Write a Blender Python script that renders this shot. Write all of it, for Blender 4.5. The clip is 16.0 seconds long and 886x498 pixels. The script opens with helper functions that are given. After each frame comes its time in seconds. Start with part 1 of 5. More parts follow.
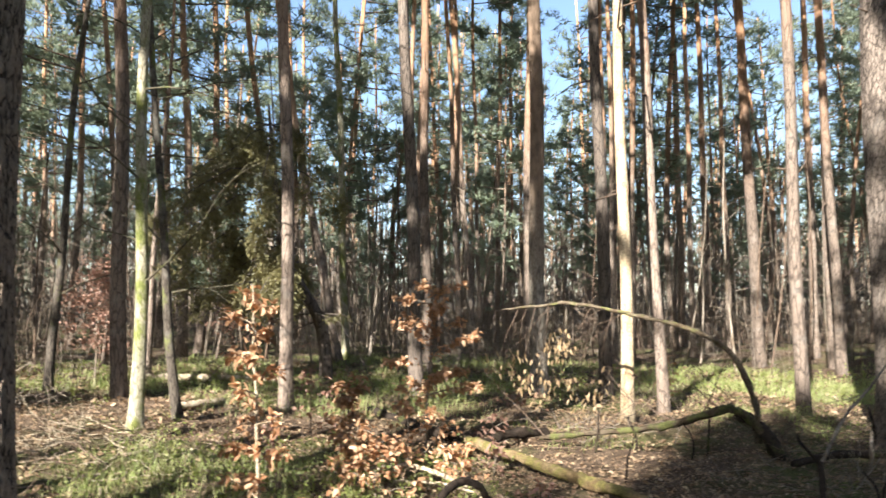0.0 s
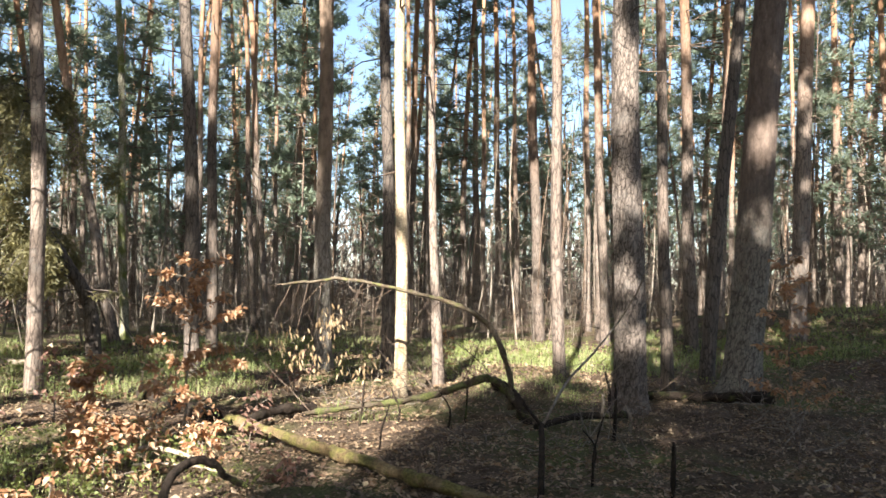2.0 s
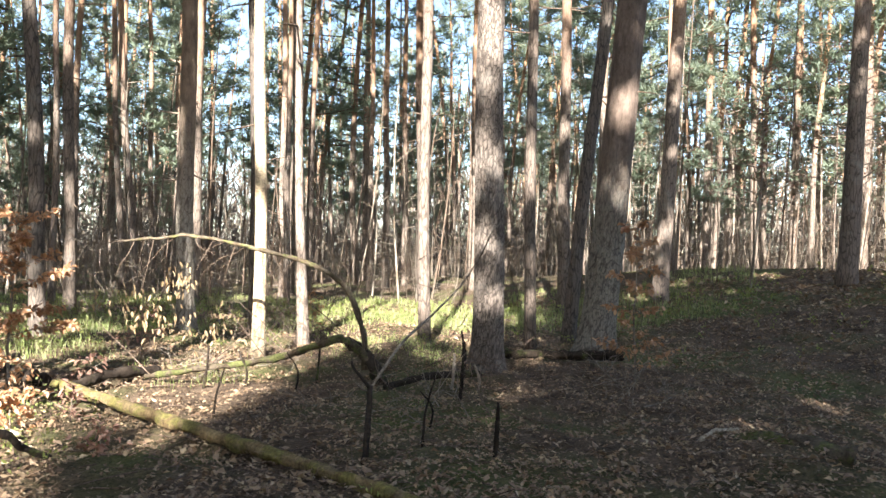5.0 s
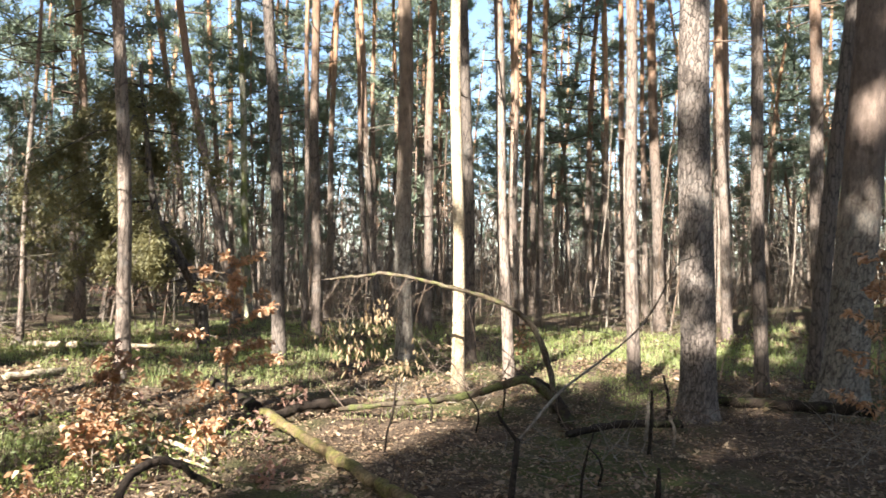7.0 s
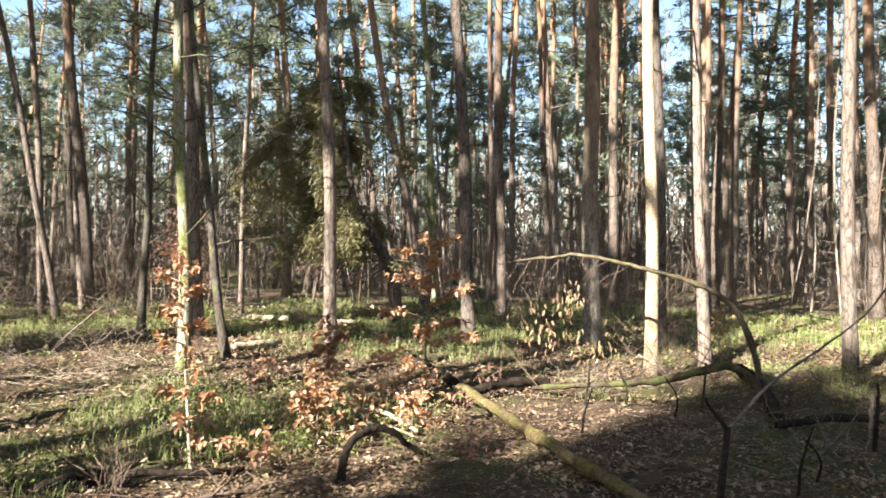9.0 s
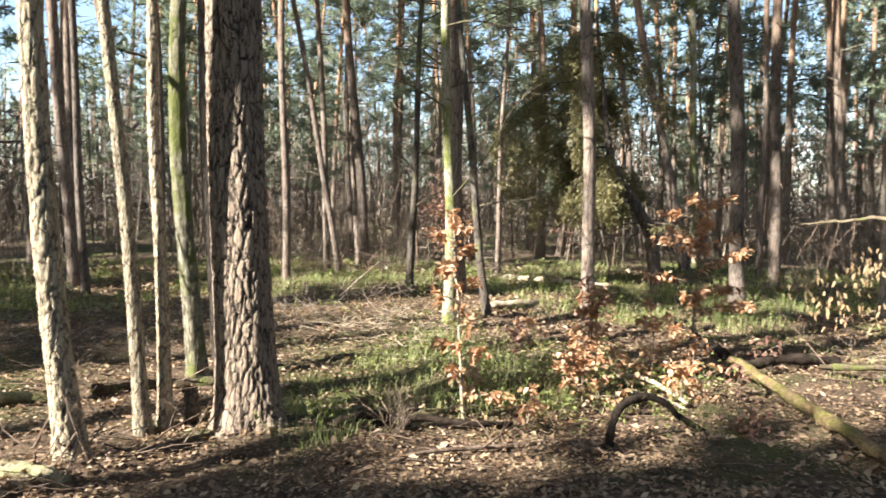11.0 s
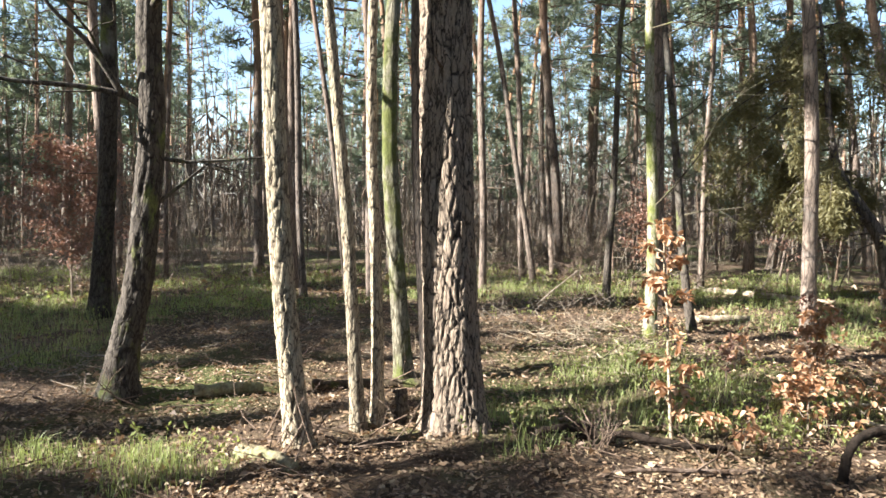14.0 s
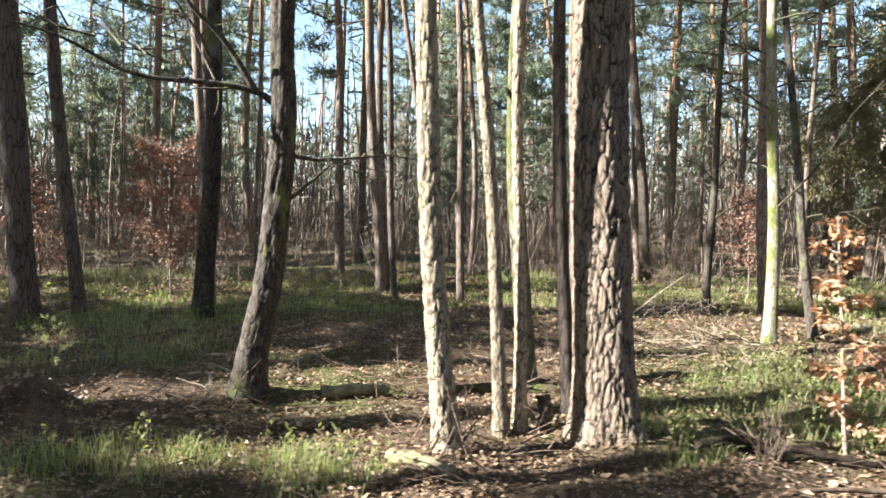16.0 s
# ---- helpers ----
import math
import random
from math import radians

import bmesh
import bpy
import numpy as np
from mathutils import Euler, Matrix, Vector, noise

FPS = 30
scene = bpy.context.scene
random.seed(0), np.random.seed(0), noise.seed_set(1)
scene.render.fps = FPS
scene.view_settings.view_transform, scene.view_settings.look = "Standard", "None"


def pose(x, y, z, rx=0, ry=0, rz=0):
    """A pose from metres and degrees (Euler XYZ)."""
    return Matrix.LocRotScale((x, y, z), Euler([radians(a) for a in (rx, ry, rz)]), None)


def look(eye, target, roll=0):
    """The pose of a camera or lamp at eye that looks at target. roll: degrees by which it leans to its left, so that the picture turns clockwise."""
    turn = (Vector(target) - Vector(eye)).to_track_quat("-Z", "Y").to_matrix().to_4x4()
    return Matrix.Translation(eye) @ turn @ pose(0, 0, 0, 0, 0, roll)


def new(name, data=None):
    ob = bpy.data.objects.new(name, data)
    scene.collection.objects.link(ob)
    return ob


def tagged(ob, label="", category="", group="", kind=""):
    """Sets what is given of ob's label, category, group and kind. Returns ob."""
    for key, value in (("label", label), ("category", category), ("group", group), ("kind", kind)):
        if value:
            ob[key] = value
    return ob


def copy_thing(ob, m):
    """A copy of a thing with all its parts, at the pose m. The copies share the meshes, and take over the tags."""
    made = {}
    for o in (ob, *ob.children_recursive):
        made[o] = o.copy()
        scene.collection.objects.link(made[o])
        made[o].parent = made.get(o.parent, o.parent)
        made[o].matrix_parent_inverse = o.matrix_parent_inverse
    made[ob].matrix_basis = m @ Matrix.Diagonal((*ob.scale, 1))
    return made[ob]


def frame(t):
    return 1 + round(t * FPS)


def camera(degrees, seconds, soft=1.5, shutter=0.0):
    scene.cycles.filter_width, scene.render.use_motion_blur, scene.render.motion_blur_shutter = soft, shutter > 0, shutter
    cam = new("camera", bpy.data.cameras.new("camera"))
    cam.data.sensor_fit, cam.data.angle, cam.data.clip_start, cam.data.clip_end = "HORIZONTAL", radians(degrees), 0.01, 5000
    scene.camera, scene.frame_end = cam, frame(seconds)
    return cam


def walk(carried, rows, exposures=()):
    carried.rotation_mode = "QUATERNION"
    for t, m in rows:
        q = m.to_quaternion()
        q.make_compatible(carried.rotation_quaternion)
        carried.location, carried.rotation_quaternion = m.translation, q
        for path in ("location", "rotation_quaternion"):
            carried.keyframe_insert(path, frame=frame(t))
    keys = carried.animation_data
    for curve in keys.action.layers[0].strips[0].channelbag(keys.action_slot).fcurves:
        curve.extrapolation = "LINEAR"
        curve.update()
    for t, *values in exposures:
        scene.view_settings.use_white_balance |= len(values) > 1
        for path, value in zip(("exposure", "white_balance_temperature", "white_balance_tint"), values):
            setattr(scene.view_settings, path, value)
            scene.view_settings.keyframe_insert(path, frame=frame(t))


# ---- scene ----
cam = camera(63.4, 16.0, soft=1.5, shutter=0.3)
PATH = [
    (0, (-0.119, 1.122, 1.447), (-0.155, 3.115, 1.617), 0.8),
    (0.5, (0.075, 1.085, 1.459), (0.205, 3.075, 1.620), 3.5),
    (1, (0.184, 1.094, 1.433), (0.482, 3.066, 1.579), 2.0),
    (1.5, (0.261, 1.098, 1.424), (0.667, 3.052, 1.556), 1.4),
    (2, (0.340, 1.101, 1.423), (0.820, 3.039, 1.540), 0.9),
    (2.5, (0.431, 1.100, 1.411), (0.999, 3.015, 1.520), 1.1),
    (3, (0.521, 1.087, 1.411), (1.208, 2.963, 1.508), 1.5),
    (3.2, (0.550, 1.071, 1.438), (1.281, 2.930, 1.526), 1.3),
    (5.3, (0.961, 1.091, 1.461), (1.704, 2.948, 1.456), 1.6),
    (5.5, (1.034, 1.113, 1.494), (1.728, 2.989, 1.488), 2.0),
    (6, (1.225, 1.131, 1.543), (1.771, 3.055, 1.547), 1.6),
    (6.5, (1.528, 1.185, 1.582), (1.787, 3.168, 1.622), 1.0),
    (7, (1.663, 1.207, 1.589), (1.717, 3.205, 1.651), 0.9),
    (7.5, (1.654, 1.155, 1.607), (1.588, 3.153, 1.662), 1.3),
    (8, (1.623, 1.128, 1.603), (1.411, 3.117, 1.636), 1.1),
    (8.2, (1.597, 1.103, 1.606), (1.340, 3.086, 1.640), 0.9),
    (10.3, (1.358, 1.130, 1.604), (0.564, 2.963, 1.512), 1.1),
    (10.5, (1.340, 1.139, 1.597), (0.473, 2.939, 1.508), 1.1),
    (11, (1.335, 1.128, 1.596), (0.275, 2.820, 1.479), 0.9),
    (11.5, (1.310, 1.120, 1.586), (0.141, 2.738, 1.466), 0.7),
    (12, (1.298, 1.111, 1.584), (0.044, 2.664, 1.461), 0.7),
    (12.5, (1.287, 1.110, 1.582), (-0.025, 2.614, 1.461), 0.5),
    (13, (1.279, 1.098, 1.593), (-0.085, 2.556, 1.476), 0.5),
    (13.5, (1.272, 1.091, 1.592), (-0.137, 2.506, 1.480), 0.5),
    (14, (1.253, 1.065, 1.600), (-0.212, 2.422, 1.500), 0.8),
    (14.5, (1.237, 1.060, 1.598), (-0.267, 2.375, 1.505), 1.1),
    (15, (1.223, 1.047, 1.597), (-0.309, 2.331, 1.515), 1.4),
    (15.5, (1.106, 0.980, 1.590), (-0.456, 2.227, 1.504), 1.9),
    (16, (0.681, 0.720, 1.533), (-0.888, 1.957, 1.446), 1.0),
]
EXPOSURES = [(0.0, 2.39, 6330, 10), (3.2, 2.68, 6240, 10), (5.3, 3.0, 6180, 10), (6.0, 2.95, 6230, 10), (7.0, 2.65, 6250, 10), (8.2, 2.57, 6330, 10), (10.3, 2.61, 6370, 10), (12.0, 2.59, 6270, 10), (16.0, 2.66, 6070, 10)]
walk(cam, [(t, look(eye, target, roll)) for t, eye, target, roll in PATH], EXPOSURES)

# ---------------------------------------------------------------- light
SUN_AZ, SUN_EL = radians(243), radians(33)
sun_way = Vector((math.cos(SUN_AZ) * math.cos(SUN_EL), math.sin(SUN_AZ) * math.cos(SUN_EL), math.sin(SUN_EL)))
world = bpy.data.worlds.new("winter_sky")
scene.world = world
world.use_nodes = True
wn = world.node_tree.nodes
sky = wn.new("ShaderNodeTexSky")
sky.sky_type, sky.sun_disc = "NISHITA", False
sky.sun_elevation, sky.sun_rotation = SUN_EL, math.atan2(sun_way.x, sun_way.y)
sky.air_density, sky.dust_density = 1.0, 1.0
wn["Background"].inputs["Strength"].default_value = 0.06
world.node_tree.links.new(sky.outputs[0], wn["Background"].inputs["Color"])
sun = new("sun", bpy.data.lights.new("sun", "SUN"))
sun.data.energy, sun.data.angle, sun.data.color = 5.0, radians(0.55), (1.0, 0.95, 0.875)
sun.matrix_world = look(sun_way * 60, (0, 0, 0))


# ---------------------------------------------------------------- materials
def material(name):
    m = bpy.data.materials.new(name)
    m.use_nodes = True
    return m, m.node_tree.nodes, m.node_tree.links, m.node_tree.nodes["Principled BSDF"]


def ramp(nodes, stops):
    r = nodes.new("ShaderNodeValToRGB")
    while len(r.color_ramp.elements) < len(stops):
        r.color_ramp.elements.new(0.5)
    for e, (pos, col) in zip(r.color_ramp.elements, stops):
        e.position, e.color = pos, (*col, 1)
    return r


def mixed(nodes, links, fac, a, b, mode="MIX"):
    m = nodes.new("ShaderNodeMix")
    m.data_type, m.blend_type = "RGBA", mode
    for socket, value in ((0, fac), (6, a), (7, b)):
        if isinstance(value, (int, float)):
            m.inputs[socket].default_value = value
        elif isinstance(value, tuple):
            m.inputs[socket].default_value = (*value, 1)
        else:
            links.new(value, m.inputs[socket])
    return m.outputs[2]


def noise_tex(nodes, links, coord, scale, detail=4.0, rough=0.6, stretch=(1, 1, 1)):
    mp = nodes.new("ShaderNodeMapping")
    mp.inputs["Scale"].default_value = stretch
    links.new(coord, mp.inputs["Vector"])
    n = nodes.new("ShaderNodeTexNoise")
    n.inputs["Scale"].default_value, n.inputs["Detail"].default_value, n.inputs["Roughness"].default_value = scale, detail, rough
    links.new(mp.outputs[0], n.inputs["Vector"])
    return n.outputs["Fac"]


def bark(name, plate, crack, high=None, rise=(5.0, 9.0), moss=0.0, plate_scale=16.0, depth=0.5, tall=0.18, thin=1.0, lichen=(0.34, 0.33, 0.28)):
    """Furrowed bark: long plates with dark cracks; high: the thin flaky bark further up the stem; moss: its share."""
    m, nodes, links, bsdf = material(name)
    tc = nodes.new("ShaderNodeTexCoord")
    obj = tc.outputs["Object"]
    info = nodes.new("ShaderNodeObjectInfo")
    mp = nodes.new("ShaderNodeMapping")
    mp.inputs["Scale"].default_value = (1, 1, tall)
    warp = noise_tex(nodes, links, obj, 9.0, 3.0)
    add = nodes.new("ShaderNodeVectorMath")
    add.operation = "MULTIPLY_ADD"
    links.new(warp, add.inputs[0])
    add.inputs[1].default_value = (0.045, 0.045, 0.12)
    links.new(obj, add.inputs[2])
    links.new(add.outputs[0], mp.inputs["Vector"])
    vor = nodes.new("ShaderNodeTexVoronoi")
    vor.feature = "DISTANCE_TO_EDGE"
    vor.inputs["Scale"].default_value = plate_scale
    links.new(mp.outputs[0], vor.inputs["Vector"])
    edge = ramp(nodes, [(0.0, (0, 0, 0)), (0.035 * thin, (0.35, 0.35, 0.35)), (0.11 * thin, (1, 1, 1))])
    links.new(vor.outputs["Distance"], edge.inputs[0])
    fine = noise_tex(nodes, links, obj, 60.0, 5.0, 0.7, (1, 1, 0.5))
    big = noise_tex(nodes, links, obj, 2.2, 3.0)
    tone = ramp(nodes, [(0.3, tuple(c * 0.62 for c in plate)), (0.55, plate), (0.75, tuple(min(1, c * 1.35) for c in plate))])
    links.new(fine, tone.inputs[0])
    col = mixed(nodes, links, edge.outputs[0], crack, tone.outputs[0])
    # mesh grooves get the crack tone: dark bark with crease shade mixed in
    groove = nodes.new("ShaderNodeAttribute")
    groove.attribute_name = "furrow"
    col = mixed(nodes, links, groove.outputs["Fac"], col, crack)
    lic = ramp(nodes, [(0.55, (0, 0, 0)), (0.72, (0.4, 0.4, 0.4))])
    links.new(big, lic.inputs[0])
    col = mixed(nodes, links, lic.outputs[0], col, lichen)
    if high:
        sep = nodes.new("ShaderNodeSeparateXYZ")
        links.new(obj, sep.inputs[0])
        rng = nodes.new("ShaderNodeMapRange")
        rng.inputs["From Min"].default_value, rng.inputs["From Max"].default_value = rise
        links.new(sep.outputs["Z"], rng.inputs["Value"])
        flake = ramp(nodes, [(0.35, tuple(c * 0.55 for c in high)), (0.6, high)])
        links.new(noise_tex(nodes, links, obj, 14.0, 5.0, 0.7, (1, 1, 0.35)), flake.inputs[0])
        col = mixed(nodes, links, rng.outputs[0], col, flake.outputs[0])
    if moss:
        mask = ramp(nodes, [(0.62 - 0.35 * moss, (0, 0, 0)), (0.72 - 0.3 * moss, (1, 1, 1))])
        links.new(noise_tex(nodes, links, obj, 3.5, 6.0, 0.65, (1, 1, 0.6)), mask.inputs[0])
        green = ramp(nodes, [(0.3, (0.06, 0.07, 0.018)), (0.7, (0.175, 0.185, 0.055))])
        links.new(fine, green.inputs[0])
        col = mixed(nodes, links, mask.outputs[0], col, green.outputs[0])
    vary = nodes.new("ShaderNodeMapRange")
    vary.inputs["To Min"].default_value, vary.inputs["To Max"].default_value = 0.72, 1.25
    links.new(info.outputs["Random"], vary.inputs["Value"])
    hsv = nodes.new("ShaderNodeHueSaturation")
    links.new(col, hsv.inputs["Color"])
    links.new(vary.outputs[0], hsv.inputs["Value"])
    links.new(hsv.outputs[0], bsdf.inputs["Base Color"])
    bsdf.inputs["Roughness"].default_value = 0.9
    bsdf.inputs["Specular IOR Level"].default_value = 0.2
    hgt = nodes.new("ShaderNodeMath")
    hgt.operation = "MULTIPLY_ADD"
    links.new(edge.outputs[0], hgt.inputs[0])
    hgt.inputs[1].default_value = 0.7
    links.new(fine, hgt.inputs[2])
    bump = nodes.new("ShaderNodeBump")
    bump.inputs["Strength"].default_value, bump.inputs["Distance"].default_value = depth, 0.014
    links.new(hgt.outputs[0], bump.inputs["Height"])
    links.new(bump.outputs[0], bsdf.inputs["Normal"])
    return m


def leafy(name, tones, through_tone, share=0.35, rough=0.55):
    """Thin leaves or needles: each one of its own tone, light passing through."""
    m, nodes, links, bsdf = material(name)
    geo = nodes.new("ShaderNodeNewGeometry")
    info = nodes.new("ShaderNodeObjectInfo")
    r = ramp(nodes, [(n / max(1, len(tones) - 1), c) for n, c in enumerate(tones)])
    links.new(geo.outputs["Random Per Island"], r.inputs[0])
    vary = nodes.new("ShaderNodeMapRange")
    vary.inputs["To Min"].default_value, vary.inputs["To Max"].default_value = 0.75, 1.25
    links.new(info.outputs["Random"], vary.inputs["Value"])
    hsv = nodes.new("ShaderNodeHueSaturation")
    links.new(r.outputs[0], hsv.inputs["Color"])
    links.new(vary.outputs[0], hsv.inputs["Value"])
    links.new(hsv.outputs[0], bsdf.inputs["Base Color"])
    bsdf.inputs["Roughness"].default_value = rough
    bsdf.inputs["Specular IOR Level"].default_value = 0.35
    tr = nodes.new("ShaderNodeBsdfTranslucent")
    tr.inputs["Color"].default_value = (*through_tone, 1)
    mix = nodes.new("ShaderNodeMixShader")
    mix.inputs[0].default_value = share
    links.new(bsdf.outputs[0], mix.inputs[1])
    links.new(tr.outputs[0], mix.inputs[2])
    links.new(mix.outputs[0], nodes["Material Output"].inputs["Surface"])
    return m


def earth():
    """Forest floor: dark humus, old needles and leaves, moss here and there."""
    m, nodes, links, bsdf = material("forest_floor")
    obj = nodes.new("ShaderNodeTexCoord").outputs["Object"]
    grain = noise_tex(nodes, links, obj, 34.0, 7.0, 0.75)
    mid = noise_tex(nodes, links, obj, 3.2, 6.0, 0.65)
    big = noise_tex(nodes, links, obj, 0.45, 4.0, 0.6)
    r = ramp(nodes, [(0.28, (0.03, 0.021, 0.014)), (0.45, (0.10, 0.07, 0.046)), (0.6, (0.185, 0.128, 0.082)), (0.78, (0.32, 0.232, 0.15))])
    links.new(grain, r.inputs[0])
    dark = ramp(nodes, [(0.35, (0.45, 0.42, 0.4)), (0.62, (1, 1, 1))])
    links.new(mid, dark.inputs[0])
    col = mixed(nodes, links, 1.0, r.outputs[0], dark.outputs[0], "MULTIPLY")
    green = ramp(nodes, [(0.3, (0.03, 0.04, 0.012)), (0.7, (0.13, 0.15, 0.04))])
    links.new(grain, green.inputs[0])
    mask = ramp(nodes, [(0.47, (0, 0, 0)), (0.62, (0.75, 0.75, 0.75))])
    links.new(big, mask.inputs[0])
    col = mixed(nodes, links, mask.outputs[0], col, green.outputs[0])
    links.new(col, bsdf.inputs["Base Color"])
    bsdf.inputs["Roughness"].default_value = 0.95
    bsdf.inputs["Specular IOR Level"].default_value = 0.15
    bump = nodes.new("ShaderNodeBump")
    bump.inputs["Strength"].default_value, bump.inputs["Distance"].default_value = 0.9, 0.05
    links.new(grain, bump.inputs["Height"])
    links.new(bump.outputs[0], bsdf.inputs["Normal"])
    return m


def dead_wood(name, tone, moss=0.0, moss_tones=((0.022, 0.026, 0.009), (0.095, 0.095, 0.032))):
    m, nodes, links, bsdf = material(name)
    obj = nodes.new("ShaderNodeTexCoord").outputs["Object"]
    fibre = noise_tex(nodes, links, obj, 40.0, 6.0, 0.7)
    r = ramp(nodes, [(0.3, tuple(c * 0.4 for c in tone)), (0.5, tone), (0.75, tuple(min(0.8, c * 1.6) for c in tone))])
    links.new(fibre, r.inputs[0])
    streak = ramp(nodes, [(0.35, (0.5, 0.44, 0.38)), (0.6, (1, 1, 1))])
    links.new(noise_tex(nodes, links, obj, 9.0, 4.0, 0.6, (1, 1, 0.22)), streak.inputs[0])
    col = mixed(nodes, links, 1.0, r.outputs[0], streak.outputs[0], "MULTIPLY")
    if moss:
        mask = ramp(nodes, [(0.62 - 0.3 * moss, (0, 0, 0)), (0.70 - 0.3 * moss, (1, 1, 1))])
        links.new(noise_tex(nodes, links, obj, 6.0, 6.0, 0.65), mask.inputs[0])
        green = ramp(nodes, [(0.3, moss_tones[0]), (0.7, moss_tones[1])])
        links.new(fibre, green.inputs[0])
        col = mixed(nodes, links, mask.outputs[0], col, green.outputs[0])
    links.new(col, bsdf.inputs["Base Color"])
    bsdf.inputs["Roughness"].default_value = 0.92
    bsdf.inputs["Specular IOR Level"].default_value = 0.15
    bump = nodes.new("ShaderNodeBump")
    bump.inputs["Strength"].default_value, bump.inputs["Distance"].default_value = 0.9, 0.02
    links.new(fibre, bump.inputs["Height"])
    links.new(bump.outputs[0], bsdf.inputs["Normal"])
    return m


PINE_BARK = bark("pine_bark", (0.185, 0.142, 0.11), (0.055, 0.042, 0.033), (0.36, 0.20, 0.11), (4.5, 10.0), lichen=(0.33, 0.31, 0.27))
OLD_PINE_BARK = bark("old_pine_bark", (0.30, 0.23, 0.165), (0.014, 0.010, 0.008), (0.36, 0.21, 0.12), (9.0, 13.0), plate_scale=24.0, depth=0.9, tall=0.14, thin=0.6, lichen=(0.27, 0.21, 0.15))
SCALY_BARK = bark("scaly_pine_bark", (0.19, 0.152, 0.122), (0.045, 0.035, 0.028), (0.36, 0.21, 0.12), (8.0, 13.0), plate_scale=26.0, depth=0.8, tall=0.3, thin=0.9, lichen=(0.30, 0.27, 0.23))
LICHEN_BARK = bark("lichen_grey_pine_bark", (0.27, 0.235, 0.185), (0.06, 0.05, 0.04), (0.20, 0.145, 0.11), (1.5, 3.2), plate_scale=26.0, depth=0.8, tall=0.3, thin=0.8, lichen=(0.36, 0.37, 0.33))
# pale up to about 1.6 m: sunlight on the foot put into the colour
SUNLIT_FOOT_BARK = bark("sunlit_foot_bark", (0.36, 0.31, 0.245), (0.08, 0.062, 0.048), (0.27, 0.19, 0.13), (1.6, 4.0), plate_scale=24.0, depth=0.7, tall=0.25, thin=0.7)
PALE_BARK = bark("pale_ridged_bark", (0.36, 0.295, 0.20), (0.035, 0.025, 0.017), plate_scale=34.0, depth=0.8, tall=0.16, thin=0.6, lichen=(0.30, 0.29, 0.19))
OAK_BARK = bark("oak_bark", (0.085, 0.07, 0.054), (0.02, 0.016, 0.012), moss=0.22, plate_scale=26.0, tall=0.25)
MOSSY_BARK = bark("mossy_oak_bark", (0.29, 0.26, 0.185), (0.07, 0.06, 0.035), moss=0.45, plate_scale=24.0, thin=0.7)
# darker bark; on the shaded pines this tone carries part of their shade
DARK_SHADED_BARK = bark("dark_shaded_bark", (0.12, 0.095, 0.075), (0.03, 0.024, 0.02), plate_scale=18.0, lichen=(0.2, 0.19, 0.16))
STRIPPED = dead_wood("bare_pine_wood", (0.50, 0.395, 0.26))
BRANCH = dead_wood("mossy_branch_bark", (0.11, 0.096, 0.066), 0.25, ((0.05, 0.055, 0.02), (0.13, 0.135, 0.05)))
TWIG = dead_wood("grey_twig_wood", (0.25, 0.21, 0.165))
BROWN_TWIG = dead_wood("brown_twig_wood", (0.165, 0.12, 0.088))
PALE_TWIG = dead_wood("weathered_pale_wood", (0.40, 0.335, 0.24))
SOFT_MOSS = dead_wood("moss_cushion_wood", (0.27, 0.235, 0.145), 0.45, ((0.12, 0.115, 0.055), (0.29, 0.275, 0.15)))
MOSSY_LOG = dead_wood("mossy_dead_wood", (0.085, 0.066, 0.044), 0.45, ((0.035, 0.04, 0.013), (0.13, 0.13, 0.045)))
LIMB = dead_wood("limb_wood", (0.13, 0.103, 0.07), 0.3, ((0.06, 0.06, 0.022), (0.15, 0.145, 0.055)))
ROTTEN = dead_wood("rotten_dark_wood", (0.034, 0.025, 0.018), 0.2)
NEEDLES = leafy("pine_needles", [(0.075, 0.093, 0.07), (0.12, 0.147, 0.104), (0.17, 0.20, 0.137), (0.22, 0.245, 0.165)], (0.23, 0.265, 0.145), 0.42)
OLIVE = leafy("olive_evergreen_leaves", [(0.085, 0.08, 0.035), (0.16, 0.145, 0.065), (0.26, 0.23, 0.105)], (0.26, 0.22, 0.08), 0.4)
BEECH = leafy("withered_beech_leaves", [(0.24, 0.12, 0.06), (0.36, 0.195, 0.10), (0.47, 0.29, 0.165), (0.55, 0.39, 0.25)], (0.48, 0.24, 0.10), 0.32)
RUSTY = leafy("rusty_beech_leaves", [(0.16, 0.085, 0.06), (0.24, 0.135, 0.095), (0.33, 0.20, 0.145)], (0.24, 0.12, 0.07), 0.3)
LITTER = leafy("fallen_leaves", [(0.10, 0.064, 0.04), (0.17, 0.11, 0.065), (0.23, 0.152, 0.09), (0.31, 0.215, 0.13), (0.14, 0.09, 0.055), (0.42, 0.32, 0.19), (0.20, 0.13, 0.078)], (0.26, 0.14, 0.06), 0.18)
GRASS = leafy("winter_grass", [(0.11, 0.14, 0.04), (0.195, 0.235, 0.075), (0.28, 0.30, 0.12), (0.40, 0.37, 0.20)], (0.29, 0.335, 0.095), 0.38)
BILBERRY = leafy("low_shrub_leaves", [(0.10, 0.125, 0.035), (0.185, 0.215, 0.06), (0.29, 0.305, 0.105)], (0.34, 0.37, 0.09), 0.42)
DRY_LEAF = leafy("dry_hanging_leaves", [(0.22, 0.15, 0.08), (0.34, 0.24, 0.13), (0.48, 0.36, 0.22)], (0.42, 0.27, 0.11), 0.35)
